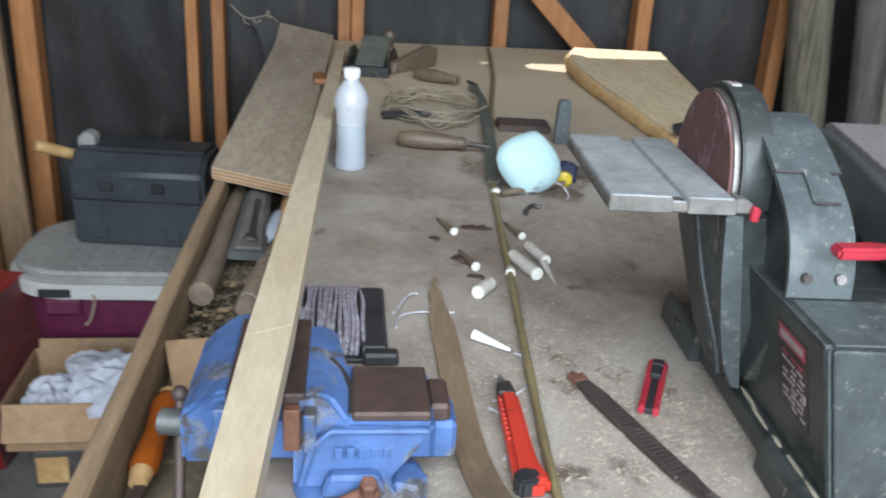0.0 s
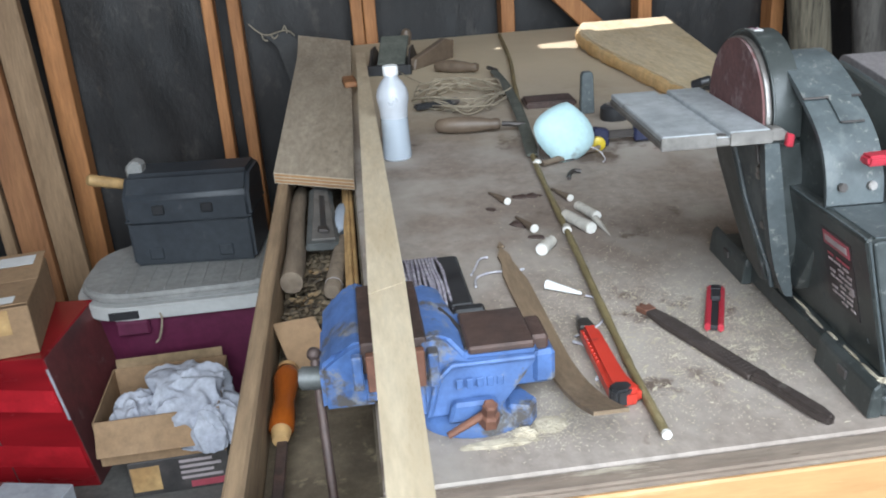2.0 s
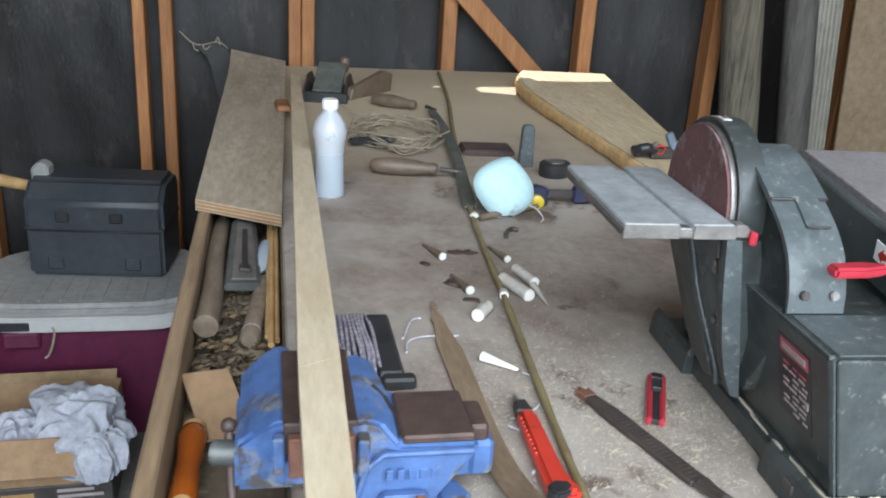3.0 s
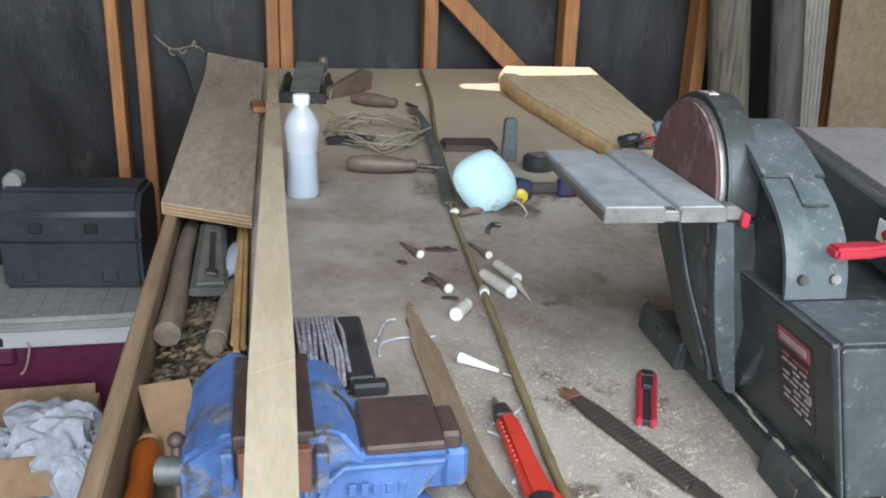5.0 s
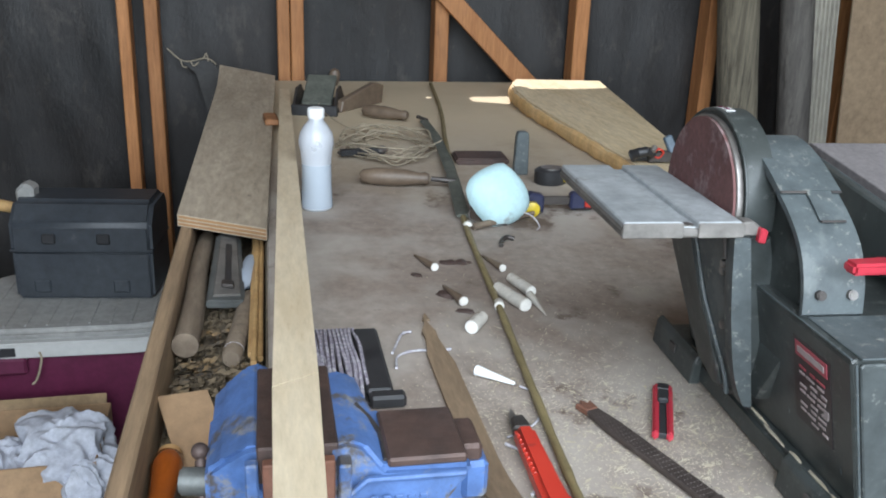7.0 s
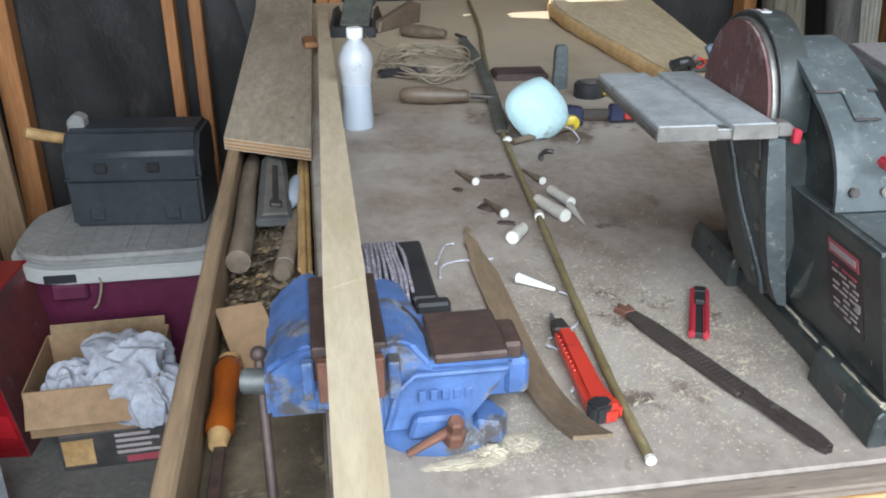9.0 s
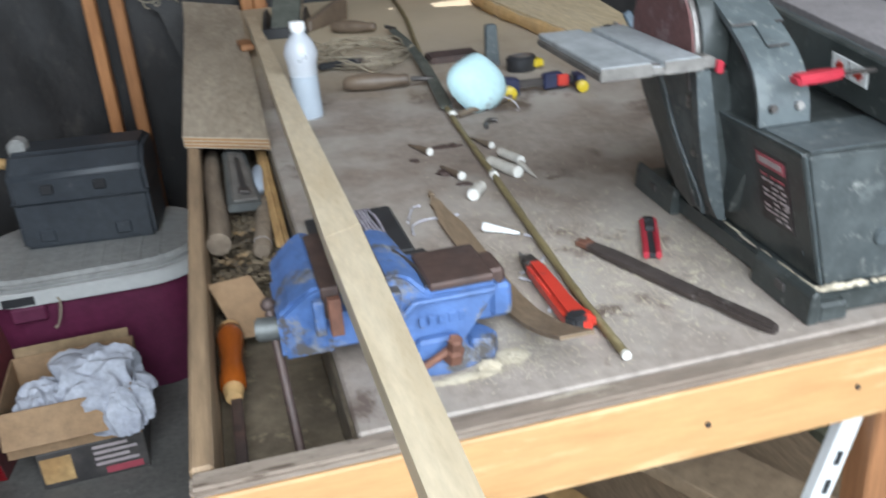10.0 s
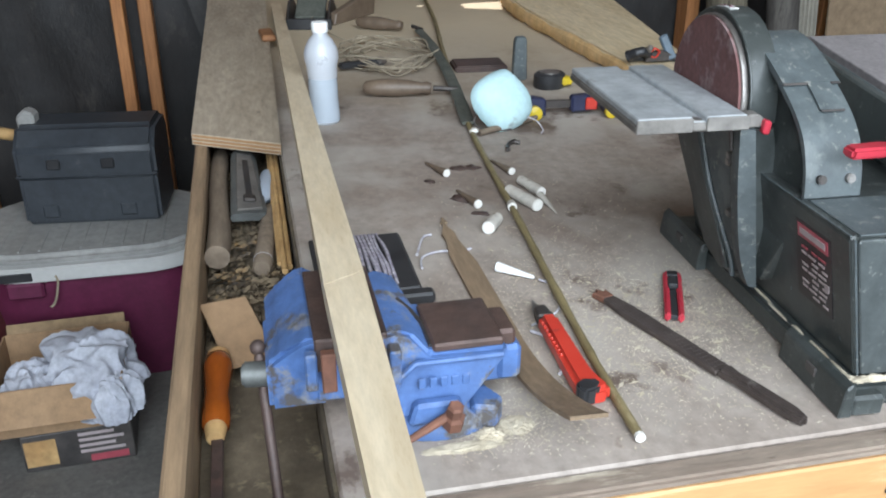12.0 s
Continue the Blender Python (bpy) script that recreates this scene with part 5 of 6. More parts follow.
for k, (x, y, rx, ry, rz) in enumerate(((0.286, 0.092, 0.014, 0.012, 0.004), (0.238, 0.073, 0.03, 0.006, 0.003), (0.262, 0.083, 0.010, 0.008, 0.006))):
    tagged(part("sawdust_heap", moved(lump(rx, ry, rz * 0.8, 0.35, 4.0, k * 3.0, 5), Matrix.Translation((x, y, B + 0.0004))), SHAVING, None, "low heap of pale sawdust on the bench"), "", "sawdust", "", "stuff")

# ---- in the trough ----
TF = B - 0.0725
stick = thing("round_stick", pose(0.040, 0.79, TF + 0.006), "weathered round wooden stick lying in the trough", "stick")
part("shaft", tube([(-0.005 + 0.002 * math.sin(k), -0.24 + 0.06 * k, 0.036 - 0.001 * k) for k in range(8)], 0.0155, 14, r_end=0.0135, wobble=0.05), GREY_WOOD, stick, smooth=True)
iron = thing("spokeshave_body", Matrix.Translation((0.075, 0.785, TF + 0.044)) @ pose(0, 0, 0, 3, 10, 2), "old grey metal plane body with long slot", "plane body")
part("body", prism([(-0.027, -0.125), (0.024, -0.112), (0.019, 0.11), (0.012, 0.13), (-0.012, 0.13), (-0.019, 0.11)], 0.012, "z", 0, 0.0025, segs=2), IRON, iron)
part("top_plate", prism([(-0.019, -0.112), (0.017, -0.10), (0.012, 0.105), (-0.012, 0.105)], 0.004, "z", 0.0115, 0.001), TABLE_EDGE, iron, "paler worn top plate")
part("clamp_screw", box(-0.009, 0.008, -0.088, -0.07, 0.0155, 0.0215, 0.002), DARK_STEEL, iron)
part("slot", box(-0.0045, 0.0045, -0.07, 0.075, 0.0150, 0.0162, 0.0005), BLK_PLASTIC, iron, "dark slot")
gl = thing("glue_tube", along((0.096, 0.725, TF + 0.04), (0.110, 0.845, TF + 0.042)), "white-grey glue tube in the trough", "tube")
part("tube", lathe([(0.004, -0.004), (0.006, 0.012), (0.0125, 0.02), (0.013, 0.09), (0.011, 0.12)], 18, squash=0.8), PIPE, gl, smooth=True)
part("nozzle", lathe([(0.003, -0.03), (0.006, -0.004), (0.006, 0.0)], 12), DARK_STEEL, gl, "dark nozzle")
st = thing("wooden_dowel", along((0.089, 0.53, TF + 0.03), (0.108, 0.72, TF + 0.033)), "short tan dowel tied with white string", "dowel")
part("dowel", lathe([(0.010, 0), (0.0125, 0.004), (0.0122, 0.17), (0.010, 0.19)], 14), GREY_WOOD, st, smooth=True)
part("string_wrap", lathe([(0.0118, 0.02), (0.0128, 0.023), (0.0118, 0.026)], 14), WHITE_CORD, st, "white string")
for k in range(3):
    dw = thing("thin_dowel", pose(0.112 + 0.0085 * (k % 2) + 0.002 * k, 0.8, TF + 0.035), "thin pale wooden dowel leaning along the trough", "dowel", "thin dowels in the trough")
    part("dowel", rod((0, -0.27 - 0.02 * k, 0.004 * k), (0.003, 0.45, 0.028), 0.004, sides=10), OCHRE, dw, smooth=True)
solid("card_scrap", prism([(-0.028, -0.054), (0.024, -0.062), (0.030, 0.046), (-0.022, 0.052)], 0.003, "z", 0, 0.0005), CARD, "tan cardboard scrap lying in the trough", "cardboard", Matrix.Translation((0.055, 0.378, TF + 0.032)) @ pose(0, 0, 0, 14, 0, 20))
chisel = thing("wood_chisel", Matrix.Translation((0.037, 0.268, TF)), "chisel with amber turned handle lying in the trough", "chisel")
part("handle", lathe([(0.008, 0.0), (0.013, 0.006), (0.0135, 0.03), (0.0115, 0.05), (0.013, 0.08), (0.0155, 0.10), (0.0135, 0.115), (0.009, 0.12)], 20, m=along((-0.002, -0.055, 0.022), (0.0, 0.06, 0.026))), AMBER, chisel, "amber varnished handle", True)
part("handle_end", lathe([(0.0125, 0.117), (0.012, 0.124), (0.008, 0.128)], 20, m=along((-0.002, -0.055, 0.022), (0.0, 0.06, 0.026))), OCHRE, chisel, "bare wood end", True)
part("ferrule", lathe([(0.0075, -0.014), (0.0085, -0.012), (0.0105, 0.002)], 16, m=along((-0.002, -0.055, 0.022), (0.0, 0.06, 0.026))), OCHRE, chisel, "pale ferrule", True)
part("blade", box(-0.006, 0.005, -0.19, -0.066, 0.016, 0.021, 0.001), RUST, chisel, "rusty blade")
rnd, verts, faces = random.Random(9), [], []
for _ in range(5200):
    x, y = rnd.uniform(0.022, 0.128), min(1.3, 0.35 + abs(rnd.gauss(0.15, 0.25)))
    a, s = rnd.uniform(0, 6.28), 0.002 + 0.007 * rnd.random() ** 2
    dx, dy, z0 = math.cos(a) * s, math.sin(a) * s, TF + rnd.uniform(0.001, 0.028) * (1 if y > 0.45 else 0.25)
    if not 0.02 < x - abs(dx) or not x + abs(dx) < 0.129:
        continue
    i = len(verts)
    verts += [(x - dx, y - dy, z0), (x - dy * 0.3, y + dx * 0.3, z0 + s * 0.5), (x + dx, y + dy, z0 + rnd.uniform(0, s * 0.6)), (x + dy * 0.3, y - dx * 0.3, z0)]
    faces += [(i, i + 1, i + 2), (i, i + 2, i + 3), (i, i + 3, i + 1), (i + 1, i + 3, i + 2)]
me = bpy.data.meshes.new("wood_debris")
me.from_pydata(verts, [], faces)
me.materials.append(DRY_MIX)
tagged(new("wood_debris", me), "brown chips and dry debris filling the trough", "debris", kind="stuff")
tagged(part("debris_bed", moved(lump(0.044, 0.36, 0.02, 0.5, 5.0, 2.0, 5), Matrix.Translation((0.079, 0.83, TF + 0.001))), GRIME, None, "bed of dirt and shavings in the trough"), "", "debris", "", "stuff")

# ---- beside the bench, on the floor ----
tote = thing("storage_tote", pose(-0.36, 1.895, 0, 0, 0, 0), "maroon plastic storage tote with grey lid", "storage tote")


def rounded(w, d, r, n=6):
    pts = []
    for cx, cy_, a0 in ((w - r, d - r, 0), (-w + r, d - r, 90), (-w + r, -d + r, 180), (w - r, -d + r, 270)):
        pts += [(cx + r * math.cos(radians(a0 + 90 * k / n)), cy_ + r * math.sin(radians(a0 + 90 * k / n))) for k in range(n + 1)]
    return pts


b = prism(rounded(0.295, 0.205, 0.15), 0.33, "z", 0.002, 0.004)
for v in b.verts:
    k = 0.9 + 0.1 * v.co.z / 0.33
    v.co.x, v.co.y = v.co.x * k, v.co.y * k
part("body", b, MAROON, tote, "maroon tub", True)
part("lid_rim", prism(rounded(0.32, 0.228, 0.17), 0.04, "z", 0.332, 0.004, segs=2), LID_PALE, tote, "pale lid rim", True)
part("lid", prism(rounded(0.307, 0.215, 0.165), 0.03, "z", 0.372, 0.012, segs=3), LID_GREY, tote, "grey moulded lid", True)
for k in range(9):
    part("lid_rib", box(-0.21 + 0.05 * k, -0.202 + 0.05 * k, -0.19, 0.19, 0.401, 0.405, 0.0015), LID_GREY, tote)
part("latch_recess", box(-0.205, -0.125, -0.2305, -0.226, 0.338, 0.362, 0.002), BLK_PLASTIC, tote, "dark latch recess")
part("latch", box(-0.195, -0.105, -0.224, -0.205, 0.285, 0.33, 0.006), MAROON, tote, "maroon latch")
part("cord_loop", tube(smooth_path([(-0.07, -0.231, 0.35), (-0.065, -0.236, 0.335), (-0.073, -0.236, 0.30), (-0.083, -0.235, 0.275), (-0.093, -0.235, 0.265)], 6), 0.003, 6), TWINE, tote, "frayed tan cord")

tool = thing("toolbox", pose(-0.338, 1.965, 0.4055, 0, 0, -6) @ Matrix.Diagonal((1.06, 1.0, 1.04, 1.0)), "closed dark grey plastic toolbox standing on the tote", "toolbox")
part("base", box(-0.168, 0.168, -0.105, 0.105, 0.0, 0.132, 0.010, segs=3), NAVY_PLASTIC, tool, smooth=True)
part("lid", prism([(-0.106, 0.120), (0.106, 0.120), (0.106, 0.215), (0.075, 0.25), (-0.055, 0.25), (-0.106, 0.20)], 0.34, "x", -0.17, 0.012, segs=3), NAVY_PLASTIC, tool, smooth=True)
part("seam", box(-0.171, 0.171, -0.1065, 0.1065, 0.127, 0.134, 0.002), NAVY_PLASTIC, tool, "dark seam")
for x in (-0.075, 0.055):
    part("latch", box(x - 0.016, x + 0.016, -0.113, -0.100, 0.150, 0.176, 0.003), BLK_PLASTIC, tool, "black recessed latch")
for x in (-0.1, 0.09):
    part("corner_pad", box(x - 0.02, x + 0.02, -0.112, -0.104, 0.02, 0.055, 0.004), NAVY_PLASTIC, tool)
part("handle_bracket", prism([(-0.165, 0.2), (-0.125, 0.22), (-0.125, 0.275), (-0.15, 0.285), (-0.17, 0.265)], 0.05, "y", -0.03, 0.006), LID_GREY, tool, "scuffed grey handle bracket")
ham = thing("hammer_handle", Matrix.Translation((-0.6, 1.95, 0.62)), "tan wooden tool handle sticking out behind the toolbox", "handle")
part("handle", lathe([(0.013, 0), (0.017, 0.01), (0.016, 0.08), (0.014, 0.2)], 16, m=along((-0.02, -0.02, 0.045), (0.1, 0.06, -0.01))), OCHRE, ham, smooth=True)

blk = thing("printed_carton", pose(-0.38, 1.46, 0, 0, 0, 3), "low black printed cardboard carton on the floor", "carton")
part("body", box(-0.125, 0.12, -0.12, 0.12, 0.0005, 0.10, 0.002), DARK_PRINT, blk)
for k in range(4):
    part("print_bar", box(0.0, 0.10 - 0.02 * (k % 2), -0.1215, -0.1198, 0.034 + 0.016 * k, 0.042 + 0.016 * k, 0.0003), LABEL_TEXT, blk)
part("print_bar", box(0.02, 0.105, -0.1217, -0.1198, 0.008, 0.026, 0.0003), LABEL_RED, blk, "red printed bar")
part("picture_patch", box(-0.12, -0.05, -0.1215, -0.1198, 0.015, 0.085, 0.0003), OCHRE, blk)
opn = thing("open_carton", pose(-0.41, 1.475, 0.101, 0, 0, 2), "open cardboard box with rags inside", "box")
for nm, bb in (("side", (-0.15, -0.146, -0.135, 0.135)), ("side", (0.146, 0.15, -0.135, 0.135)), ("side", (-0.146, 0.146, -0.135, -0.131)), ("side", (-0.146, 0.146, 0.131, 0.135))):
    part(nm, box(*bb, 0.0, 0.125, 0.001), CARD, opn)
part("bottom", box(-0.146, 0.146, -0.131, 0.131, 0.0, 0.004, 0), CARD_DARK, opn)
part("flap", moved(box(-0.145, 0.10, -0.085, 0.0, -0.0015, 0.0015, 0.0005), pose(0, -0.136, 0.125, 62)), CARD, opn)
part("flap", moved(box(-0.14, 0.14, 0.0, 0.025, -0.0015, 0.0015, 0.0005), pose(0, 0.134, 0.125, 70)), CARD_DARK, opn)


def cloth(name, label, rx, ry, rz, rough, seed, m, material):
    b = bmesh.new()
    bmesh.ops.create_icosphere(b, subdivisions=6, radius=1)
    o = Vector((seed, 2 * seed, -seed))
    for v in b.verts:
        n = v.co.normalized()
        w = n + 0.35 * noise.noise_vector(n * 1.4 + o)
        fold = abs(noise.noise(Vector((w.x * 1.7, w.y * 2.7, w.z * 1.3)) + o)) + 0.28 * abs(noise.noise(Vector((w.x * 4.6, w.y * 3.0, w.z * 2.2)) - o))
        k = 1 + rough * noise.noise(n * 1.5 + o) - 0.42 * fold
        v.co = Vector((n.x * rx * k, n.y * ry * k, n.z * rz * k if n.z > 0 else n.z * rz * k * 0.05))
    return solid(name, b, material, label, "rag" if "rag" in name else "sack", m, smooth=True)


cloth("rag", "crumpled white rag heaped in the open cardboard box", 0.145, 0.135, 0.115, 0.30, 3.0, pose(-0.345, 1.455, 0.170), RAG)
cloth("rag", "crumpled white rag heaped in the open cardboard box", 0.07, 0.09, 0.07, 0.3, 8.0, pose(-0.47, 1.43, 0.17), RAG)
cloth("rag", "crumpled white rag hanging over the box edge", 0.075, 0.06, 0.11, 0.3, 5.0, pose(-0.285, 1.35, 0.135), RAG)

red = thing("red_carton", pose(-0.82, 1.6, 0, 0, 0, -6), "glossy red printed cardboard carton", "carton")
part("body", box(-0.19, 0.18, -0.17, 0.17, 0.0005, 0.375, 0.003), RED_BOX, red)
part("side_panel", box(0.1805, 0.1825, -0.168, 0.168, 0.003, 0.372, 0.0005), DARK_RED, red, "scuffed dark side panel")
part("picture_patch", prism([(-0.185, 0.08), (-0.09, 0.06), (-0.06, 0.18), (-0.08, 0.29), (-0.13, 0.35), (-0.185, 0.34)], 0.0012, "y", -0.1715, 0), DARK_PRINT, red, "dark printed picture")
# two painted bands stand in for the soft glows on the front
for z0 in (0.07, 0.235):
    part("print_band", prism([(-0.085, z0 + 0.01), (0.171, z0 - 0.012), (0.171, z0 + 0.05), (-0.085, z0 + 0.075)], 0.001, "y", -0.1713, 0), RED_GLOW, red, "bright red band painted as a soft glow")
part("fold_line", box(-0.02, -0.017, -0.1712, -0.1695, 0.005, 0.37, 0), DARK_RED, red)
part("worn_edge", box(0.1755, 0.1813, -0.1716, -0.166, 0.2, 0.345, 0.0012), SACK, red, "torn white edge")
for ob in red.children:
    for v in ob.data.vertices:
        v.co.x += 0.17 * (0.375 - v.co.z)
ctn = thing("shipping_box", pose(-0.845, 1.585, 0.376, 0, 0, 9), "closed brown cardboard shipping box", "box")
part("body", box(-0.148, 0.148, -0.165, 0.165, 0.0, 0.128, 0.002), CARD, ctn)
part("flap", moved(box(-0.146, 0.15, -0.168, 0.0, 0.0, 0.003, 0.0005), pose(0, 0, 0.1295, -2)), CARD, ctn)
part("flap", moved(box(-0.146, 0.15, 0.002, 0.168, 0.0, 0.003, 0.0005), pose(0, 0, 0.1295, 5)), CARD, ctn)
part("shipping_label", box(0.03, 0.115, -0.163, -0.115, 0.1370, 0.1380, 0.0002), WHITE, ctn, "white paper label")
part("shipping_label", box(0.04, 0.13, 0.08, 0.16, 0.1445, 0.1455, 0.0002), WHITE, ctn, "white paper label")
part("tape_patch", box(0.02, 0.10, -0.1662, -0.1645, 0.06, 0.124, 0.0003), OCHRE, ctn, "brown tape patch")
wht = thing("white_carton", pose(-0.74, 1.11, 0, 0, 0, -14), "white and red printed carton on the floor", "carton")
part("body", box(-0.16, 0.14, -0.12, 0.12, 0.0005, 0.16, 0.002), SACK, wht)
part("top_print", box(-0.158, -0.03, -0.118, 0.118, 0.1602, 0.1612, 0.0002), DARK_RED, wht, "dark red printed top")
part("picture_patch", prism([(-0.05, -0.06), (0.05, -0.02), (0.04, 0.05), (-0.04, 0.04)], 0.001, "z", 0.1614, 0), DARK_PRINT, wht)
part("hand_hole", rod((0.1405, -0.03, 0.10), (0.1385, -0.03, 0.10), 0.014, sides=16), BLK_PLASTIC, wht, "dark hole")

brush = thing("green_brush", Matrix.Translation((-0.62, 0.86, 0.16)) @ pose(0, 0, 0, 12, -20, 40), "green bristle brush leaning on the cartons", "brush")
part("back", box(-0.02, 0.02, -0.09, 0.09, -0.02, 0.0, 0.006), DARK_STEEL, brush)
rnd, b = random.Random(3), None
for k in range(150):
    x, y = rnd.uniform(-0.018, 0.018), rnd.uniform(-0.088, 0.088)
    b = rod((x, y, 0), (x * 1.7 + rnd.uniform(-0.008, 0.008), y * 1.08, 0.05 + rnd.uniform(-0.006, 0.006)), 0.0018, 0.001, 4, b)
part("bristles", b, GREEN, brush, "green bristles")
part("handle", rod((0, -0.09, -0.01), (0, -0.2, -0.03), 0.011, 0.008, 12), GREEN, brush)
solid("blue_scrap", prism([(-0.05, -0.03), (0.04, -0.045), (0.055, 0.03), (0.0, 0.02), (-0.03, 0.055)], 0.012, "z", 0, 0.003), NAVY, "crumpled navy blue plastic scrap", "scrap", Matrix.Translation((-0.53, 0.9, 0.12)) @ pose(0, 0, 0, 30, 10, 0))
solid("brown_paper", prism([(-0.07, -0.05), (0.05, -0.06), (0.07, 0.04), (-0.02, 0.075)], 0.006, "z", 0, 0.001), CARD, "torn brown paper scrap", "paper", Matrix.Translation((-0.72, 0.86, 0.14)) @ pose(0, 0, 0, 40, -20, 30))
solid("dark_pan", lathe([(0.10, 0), (0.13, 0.02), (0.14, 0.06), (0.135, 0.06), (0.12, 0.022), (0.06, 0.012)], 28), DARK_STEEL, "dark metal pan on the floor", "pan", pose(-0.46, 0.80, 0.0005), smooth=True)
solid("cardboard_slab", box(-0.14, 0.14, -0.1, 0.1, 0, 0.05, 0.004), CARD_DARK, "worn flat cardboard slab on the floor", "cardboard", pose(-0.66, 0.82, 0.0005, 0, 0, 20))
cloth("white_sack", "large crumpled white woven sack", 0.3, 0.34, 0.6, 0.22, 12.0, pose(-1.0, 0.7, 0.001), SACK)
cloth("dark_sack", "slumped dark plastic sack", 0.3, 0.3, 0.62, 0.3, 15.0, pose(-1.27, 1.25, 0.001), DARK_CLOTH)
cloth("dark_sack", "slumped dark plastic sack", 0.24, 0.24, 0.40, 0.3, 19.0, pose(-1.08, 1.1, 0.001), DARK_CLOTH)
for x, y, dx in ((-1.12, 1.78, -0.34), (-1.20, 1.72, -0.36)):
    pp = thing("plastic_pipe", pose(x, y, 0.0), "white plastic drain pipe leaning in the corner", "pipe", "white pipes in the corner")
    part("pipe", rod((0.08, -0.02, 0.01), (dx * 1.9, 0.28, 1.75), 0.046, sides=24), PIPE, pp, smooth=True)
    part("coupling", rod((-0.002, 0.008, 0.18), (-0.062, 0.028, 0.34), 0.056, sides=24, bevel=0.004), PIPE, pp, smooth=True)

# leaning lumber and wrapped boards along the back wall
def leaning(name, label, cat, material, x0, x1, xt, w, th, yb, yt, top, group=""):
    """A board whose foot is centred on x0 and whose top leans to xt."""
    t = thing(name, pose(x0, yb, 0), label, cat, group)
    foot, head = Vector((0, 0, 0.004)), Vector((xt - x0, yt - yb, top))
    b = box(-w / 2, w / 2, -th / 2, th / 2, 0, (head - foot).length, 0.002)
    zax = (head - foot).normalized()
    xax = (Vector((1, 0, 0)) - zax * zax.x).normalized()
    m = Matrix((xax, zax.cross(xax), zax)).transposed().to_4x4()
    m.translation = foot
    part("board", moved(b, m), material, t)
    return t, m


leaning("leaning_board", "orange fir board leaning on the back wall", "board", ORANGE_Z, -0.905, 0, -1.03, 0.09, 0.038, 2.24, 2.38, 2.2, "leaning boards")
leaning("leaning_board", "pale pine board leaning on the back wall", "board", PALE_Z, -0.81, 0, -0.93, 0.09, 0.038, 2.26, 2.40, 2.2, "leaning boards")
leaning("leaning_board", "narrow pale board leaning on the back wall", "board", PALE_Z, -0.99, 0, -1.10, 0.035, 0.03, 2.25, 2.40, 2.1, "leaning boards")
leaning("leaning_board", "wide tan board leaning on the back wall", "board", PALE_Z, -1.47, 0, -1.38, 0.14, 0.03, 2.2, 2.36, 2.0, "leaning boards")
leaning("leaning_board", "weathered tan board leaning on the back wall", "board", CARD, -1.62, 0, -1.42, 0.11, 0.04, 2.25, 2.40, 2.1, "leaning boards")
leaning("yellow_stick", "thin yellow wooden stick leaning on the back wall", "stick", OCHRE, -1.16, 0, -1.13, 0.022, 0.022, 2.16, 2.34, 1.9)
for k, (x0, xt, w) in enumerate(((-1.52, -0.92, 0.075), (-1.42, -0.86, 0.06), (-1.31, -0.82, 0.06))):
    t, m = leaning("wrapped_moulding", "plastic-wrapped pale moulding with magenta print", "moulding", WRAP, x0, 0, xt, w, 0.03, 2.08, 2.32, 2.0, "wrapped mouldings")
    for j in range(3):
        z0 = 0.35 + 0.42 * j + 0.13 * k
        part("printed_band", moved(box(-w / 2 - 0.001, -w * (0.22 - 0.05 * j), -0.0165, 0.0165, z0, z0 + 0.34, 0.0005), m), MAGENTA, t, "magenta printed band")

# ---- right of the bench ----
for nm, label, x0, xt, r, material in (("log_post", "weathered bark-ridged log standing upright", 1.83, 1.53, 0.07, LOG), ("log_post", "smooth grey log standing upright", 2.045, 1.745, 0.056, LOG_GREY)):
    t = thing(nm, pose(x0, 2.32, 0), label, "log", "standing logs")
    b = tube([(0 + (xt - x0) * k / 14, 0.0, 0.002 + 2.2 * k / 14) for k in range(15)], r, 28, wobble=0.03, seed=int(x0 * 10), r_end=r * 0.94)
    for v in b.verts:
        a = math.atan2(v.co.y, v.co.x - (xt - x0) * v.co.z / 2.2)
        rr = 1 + (0.05 if material == LOG else 0.015) * noise.noise((math.cos(a) * 9, math.sin(a) * 9, v.co.z * 2))
        v.co.y *= rr
    part("trunk", b, material, t, smooth=True)
cor = thing("corrugated_panel", pose(2.12, 2.36, 0), "grey corrugated sheet leaning upright", "sheet")
b, n = bmesh.new(), 30
vs = [[b.verts.new((-0.05 + 0.1 * k / n - 0.16 * z / 2.2, 0.008 * math.sin(k * 2 * math.pi / 5) + 0.05 * z / 2.2 + o, z)) for k in range(n + 1)] for o in (0, 0.003) for z in (0.002, 2.2)]
for lo, hi in ((vs[0], vs[1]), (vs[2], vs[3])):
    for i in range(n):
        b.faces.new((lo[i], lo[i + 1], hi[i + 1], hi[i]))
bmesh.ops.bridge_loops(b, edges=[e for e in b.edges if e.is_boundary])
part("sheet", b, CORRUGATED, cor)
leaning("hardboard_sheet", "plain tan hardboard sheet standing upright", "board", TAN_BOARD, 2.36, 0, 2.25, 0.36, 0.012, 2.33, 2.40, 2.2)
post = thing("wall_post", pose(1.93, 1.25, 0), "rough orange-brown timber post by the side wall", "post")
leanm = pose(-0.055, 0, 0, 0, 5.5)
part("slab", moved(box(-0.075, -0.005, -0.03, 0.03, 0.012, 2.4, 0.004), leanm), STUD, post, "orange-brown sawn face")
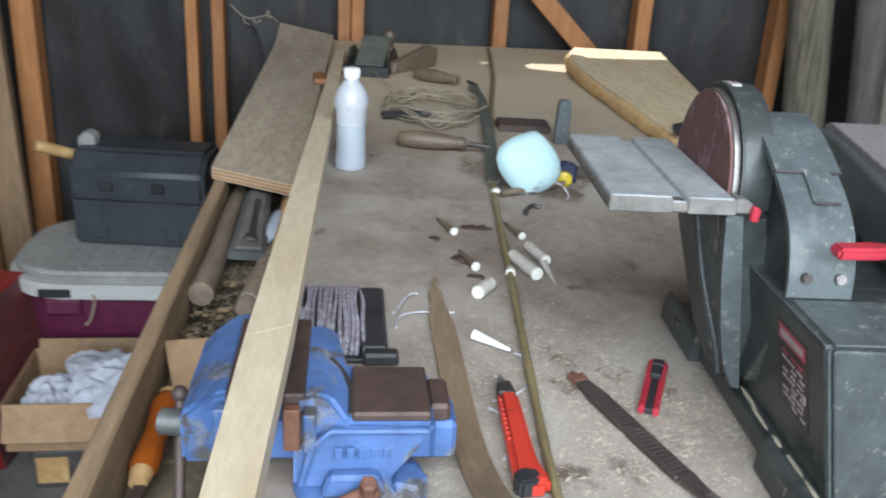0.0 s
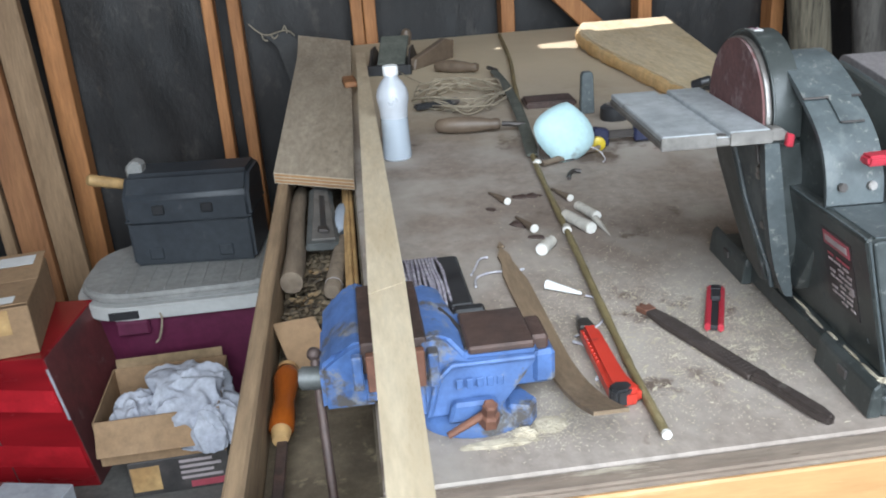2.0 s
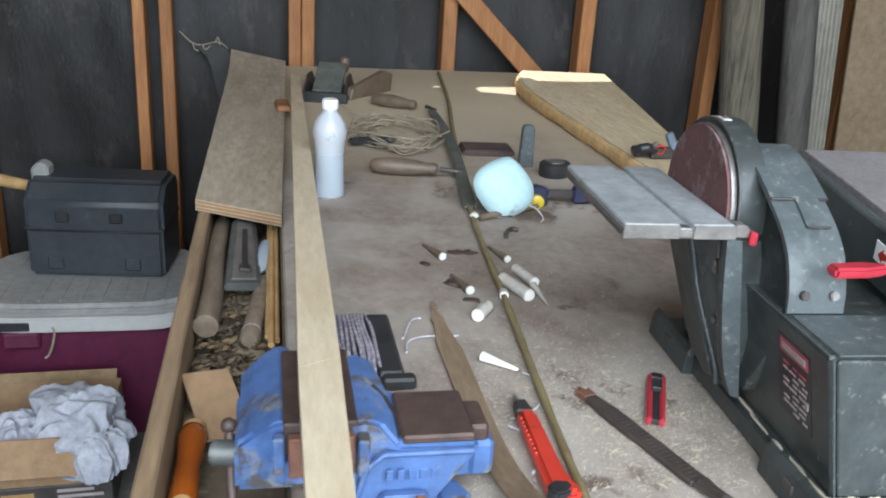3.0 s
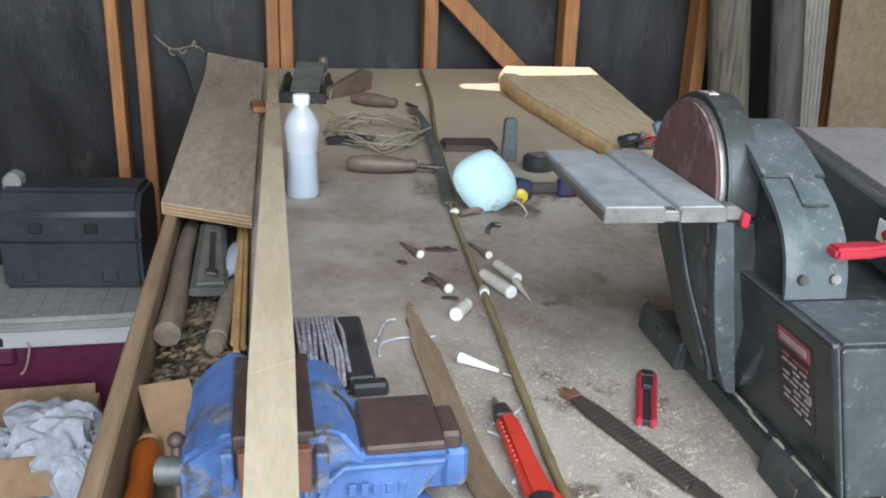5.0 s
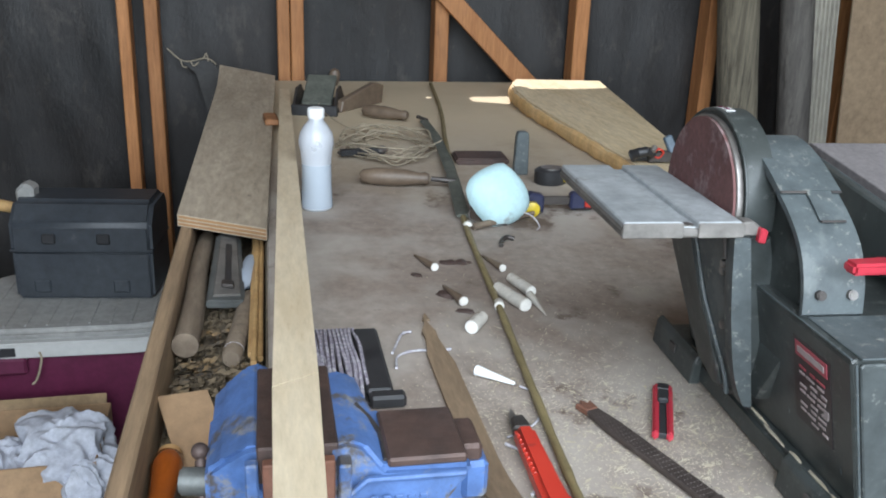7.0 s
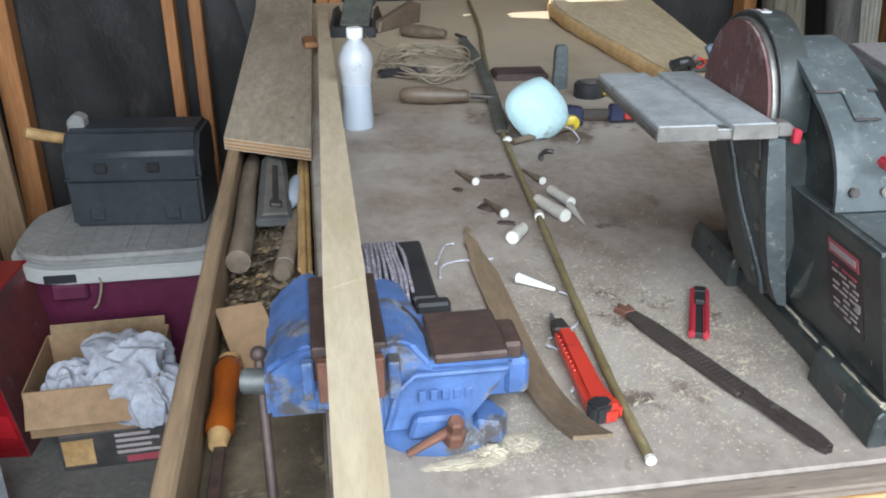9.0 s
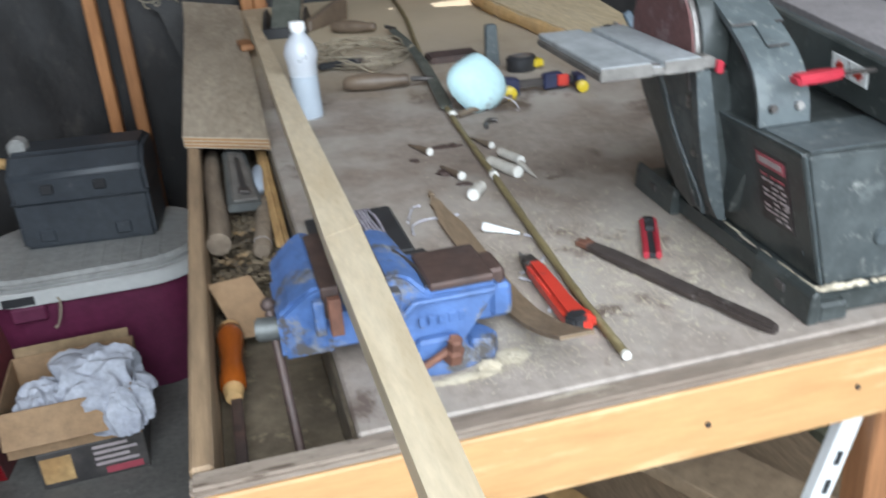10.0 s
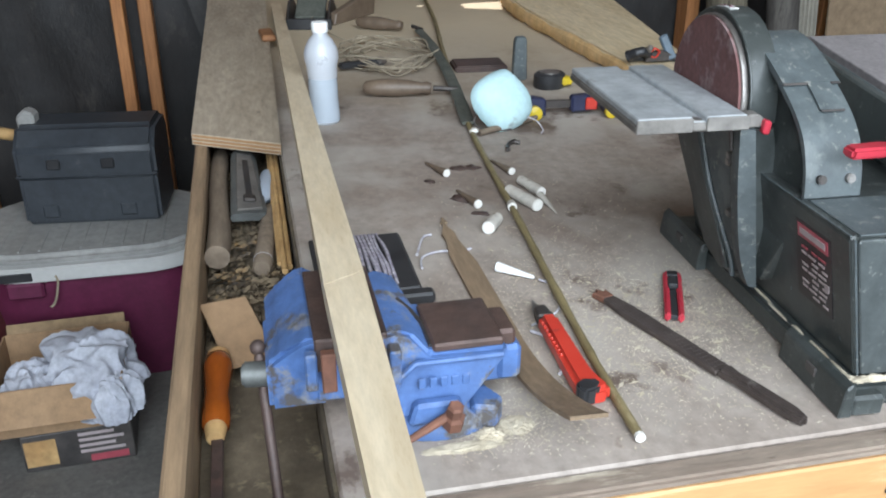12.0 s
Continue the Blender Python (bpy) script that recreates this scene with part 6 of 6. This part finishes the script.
slab = moved(box(-0.004, 0.036, -0.03, 0.03, 0.012, 2.4, 0.006, segs=2), leanm)
bmesh.ops.subdivide_edges(slab, edges=[e for e in slab.edges if e.calc_length() > 1.0], cuts=90)
for v in slab.verts:
    v.co += Vector((1, 0.4, 0)) * 0.012 * noise.noise((v.co.x * 3, v.co.y * 9, v.co.z * 14))
part("bark_edge", slab, PALE_Z, post, "pale knobbly waney edge")
part("post", box(-0.16, -0.12, -0.04, 0.0, 0.0005, 2.44, 0.004), STUD, post)

# ---- under and behind the bench front ----
for x, y, rz, w, mt, nm in ((0.33, 0.75, 20, 0.11, OLD_WOOD, "dark brown"), (0.45, 0.62, 24, 0.05, OCHRE, "pale"), (0.66, 0.70, 26, 0.13, TAN_BOARD, "tan")):
    t = thing("stored_board", pose(x, y, 0.3205, 0, 0, rz), f"{nm} board stored on the shelf under the bench", "board", "boards under the bench")
    part("board", box(-w / 2, w / 2, -0.5, 0.6, 0.0, 0.03, 0.002), mt, t)
rail = thing("slotted_rail", pose(0.42, 0.075, 0, 0, 16.5, 0), "white slotted metal shelf rail", "shelf rail")
part("channel", box(-0.012, 0.012, -0.008, 0.008, 0.004, 0.80, 0.002), WHITE, rail)
for k in range(20):
    part("slot", box(-0.004, 0.004, -0.0092, -0.0078, 0.05 + 0.036 * k, 0.068 + 0.036 * k, 0.0006), BLK_PLASTIC, rail)
crate = thing("mossy_board_stack", pose(1.5, 0.85, 0, 0, 0, 12), "stack of mossy yellow-green boards on the floor", "boards")
for k, mt in enumerate((CARD_DARK, MAT_GREEN, DARK_PRINT, MAT_GREEN)):
    part("board", box(-0.32 + 0.02 * k, 0.42, -0.26, 0.26 - 0.02 * k, 0.001 + 0.055 * k, 0.052 + 0.055 * k, 0.004), mt, crate)
part("white_strip", box(-0.25, 0.38, -0.275, -0.262, 0.125, 0.142, 0.002), LID_GREY, crate, "white plastic strip")
cloth("tarp_sack", "bundled blue-grey tarpaulin on the floor", 0.40, 0.3, 0.34, 0.25, 22.0, pose(1.6, 1.4, 0.001), BLUE_TARP)
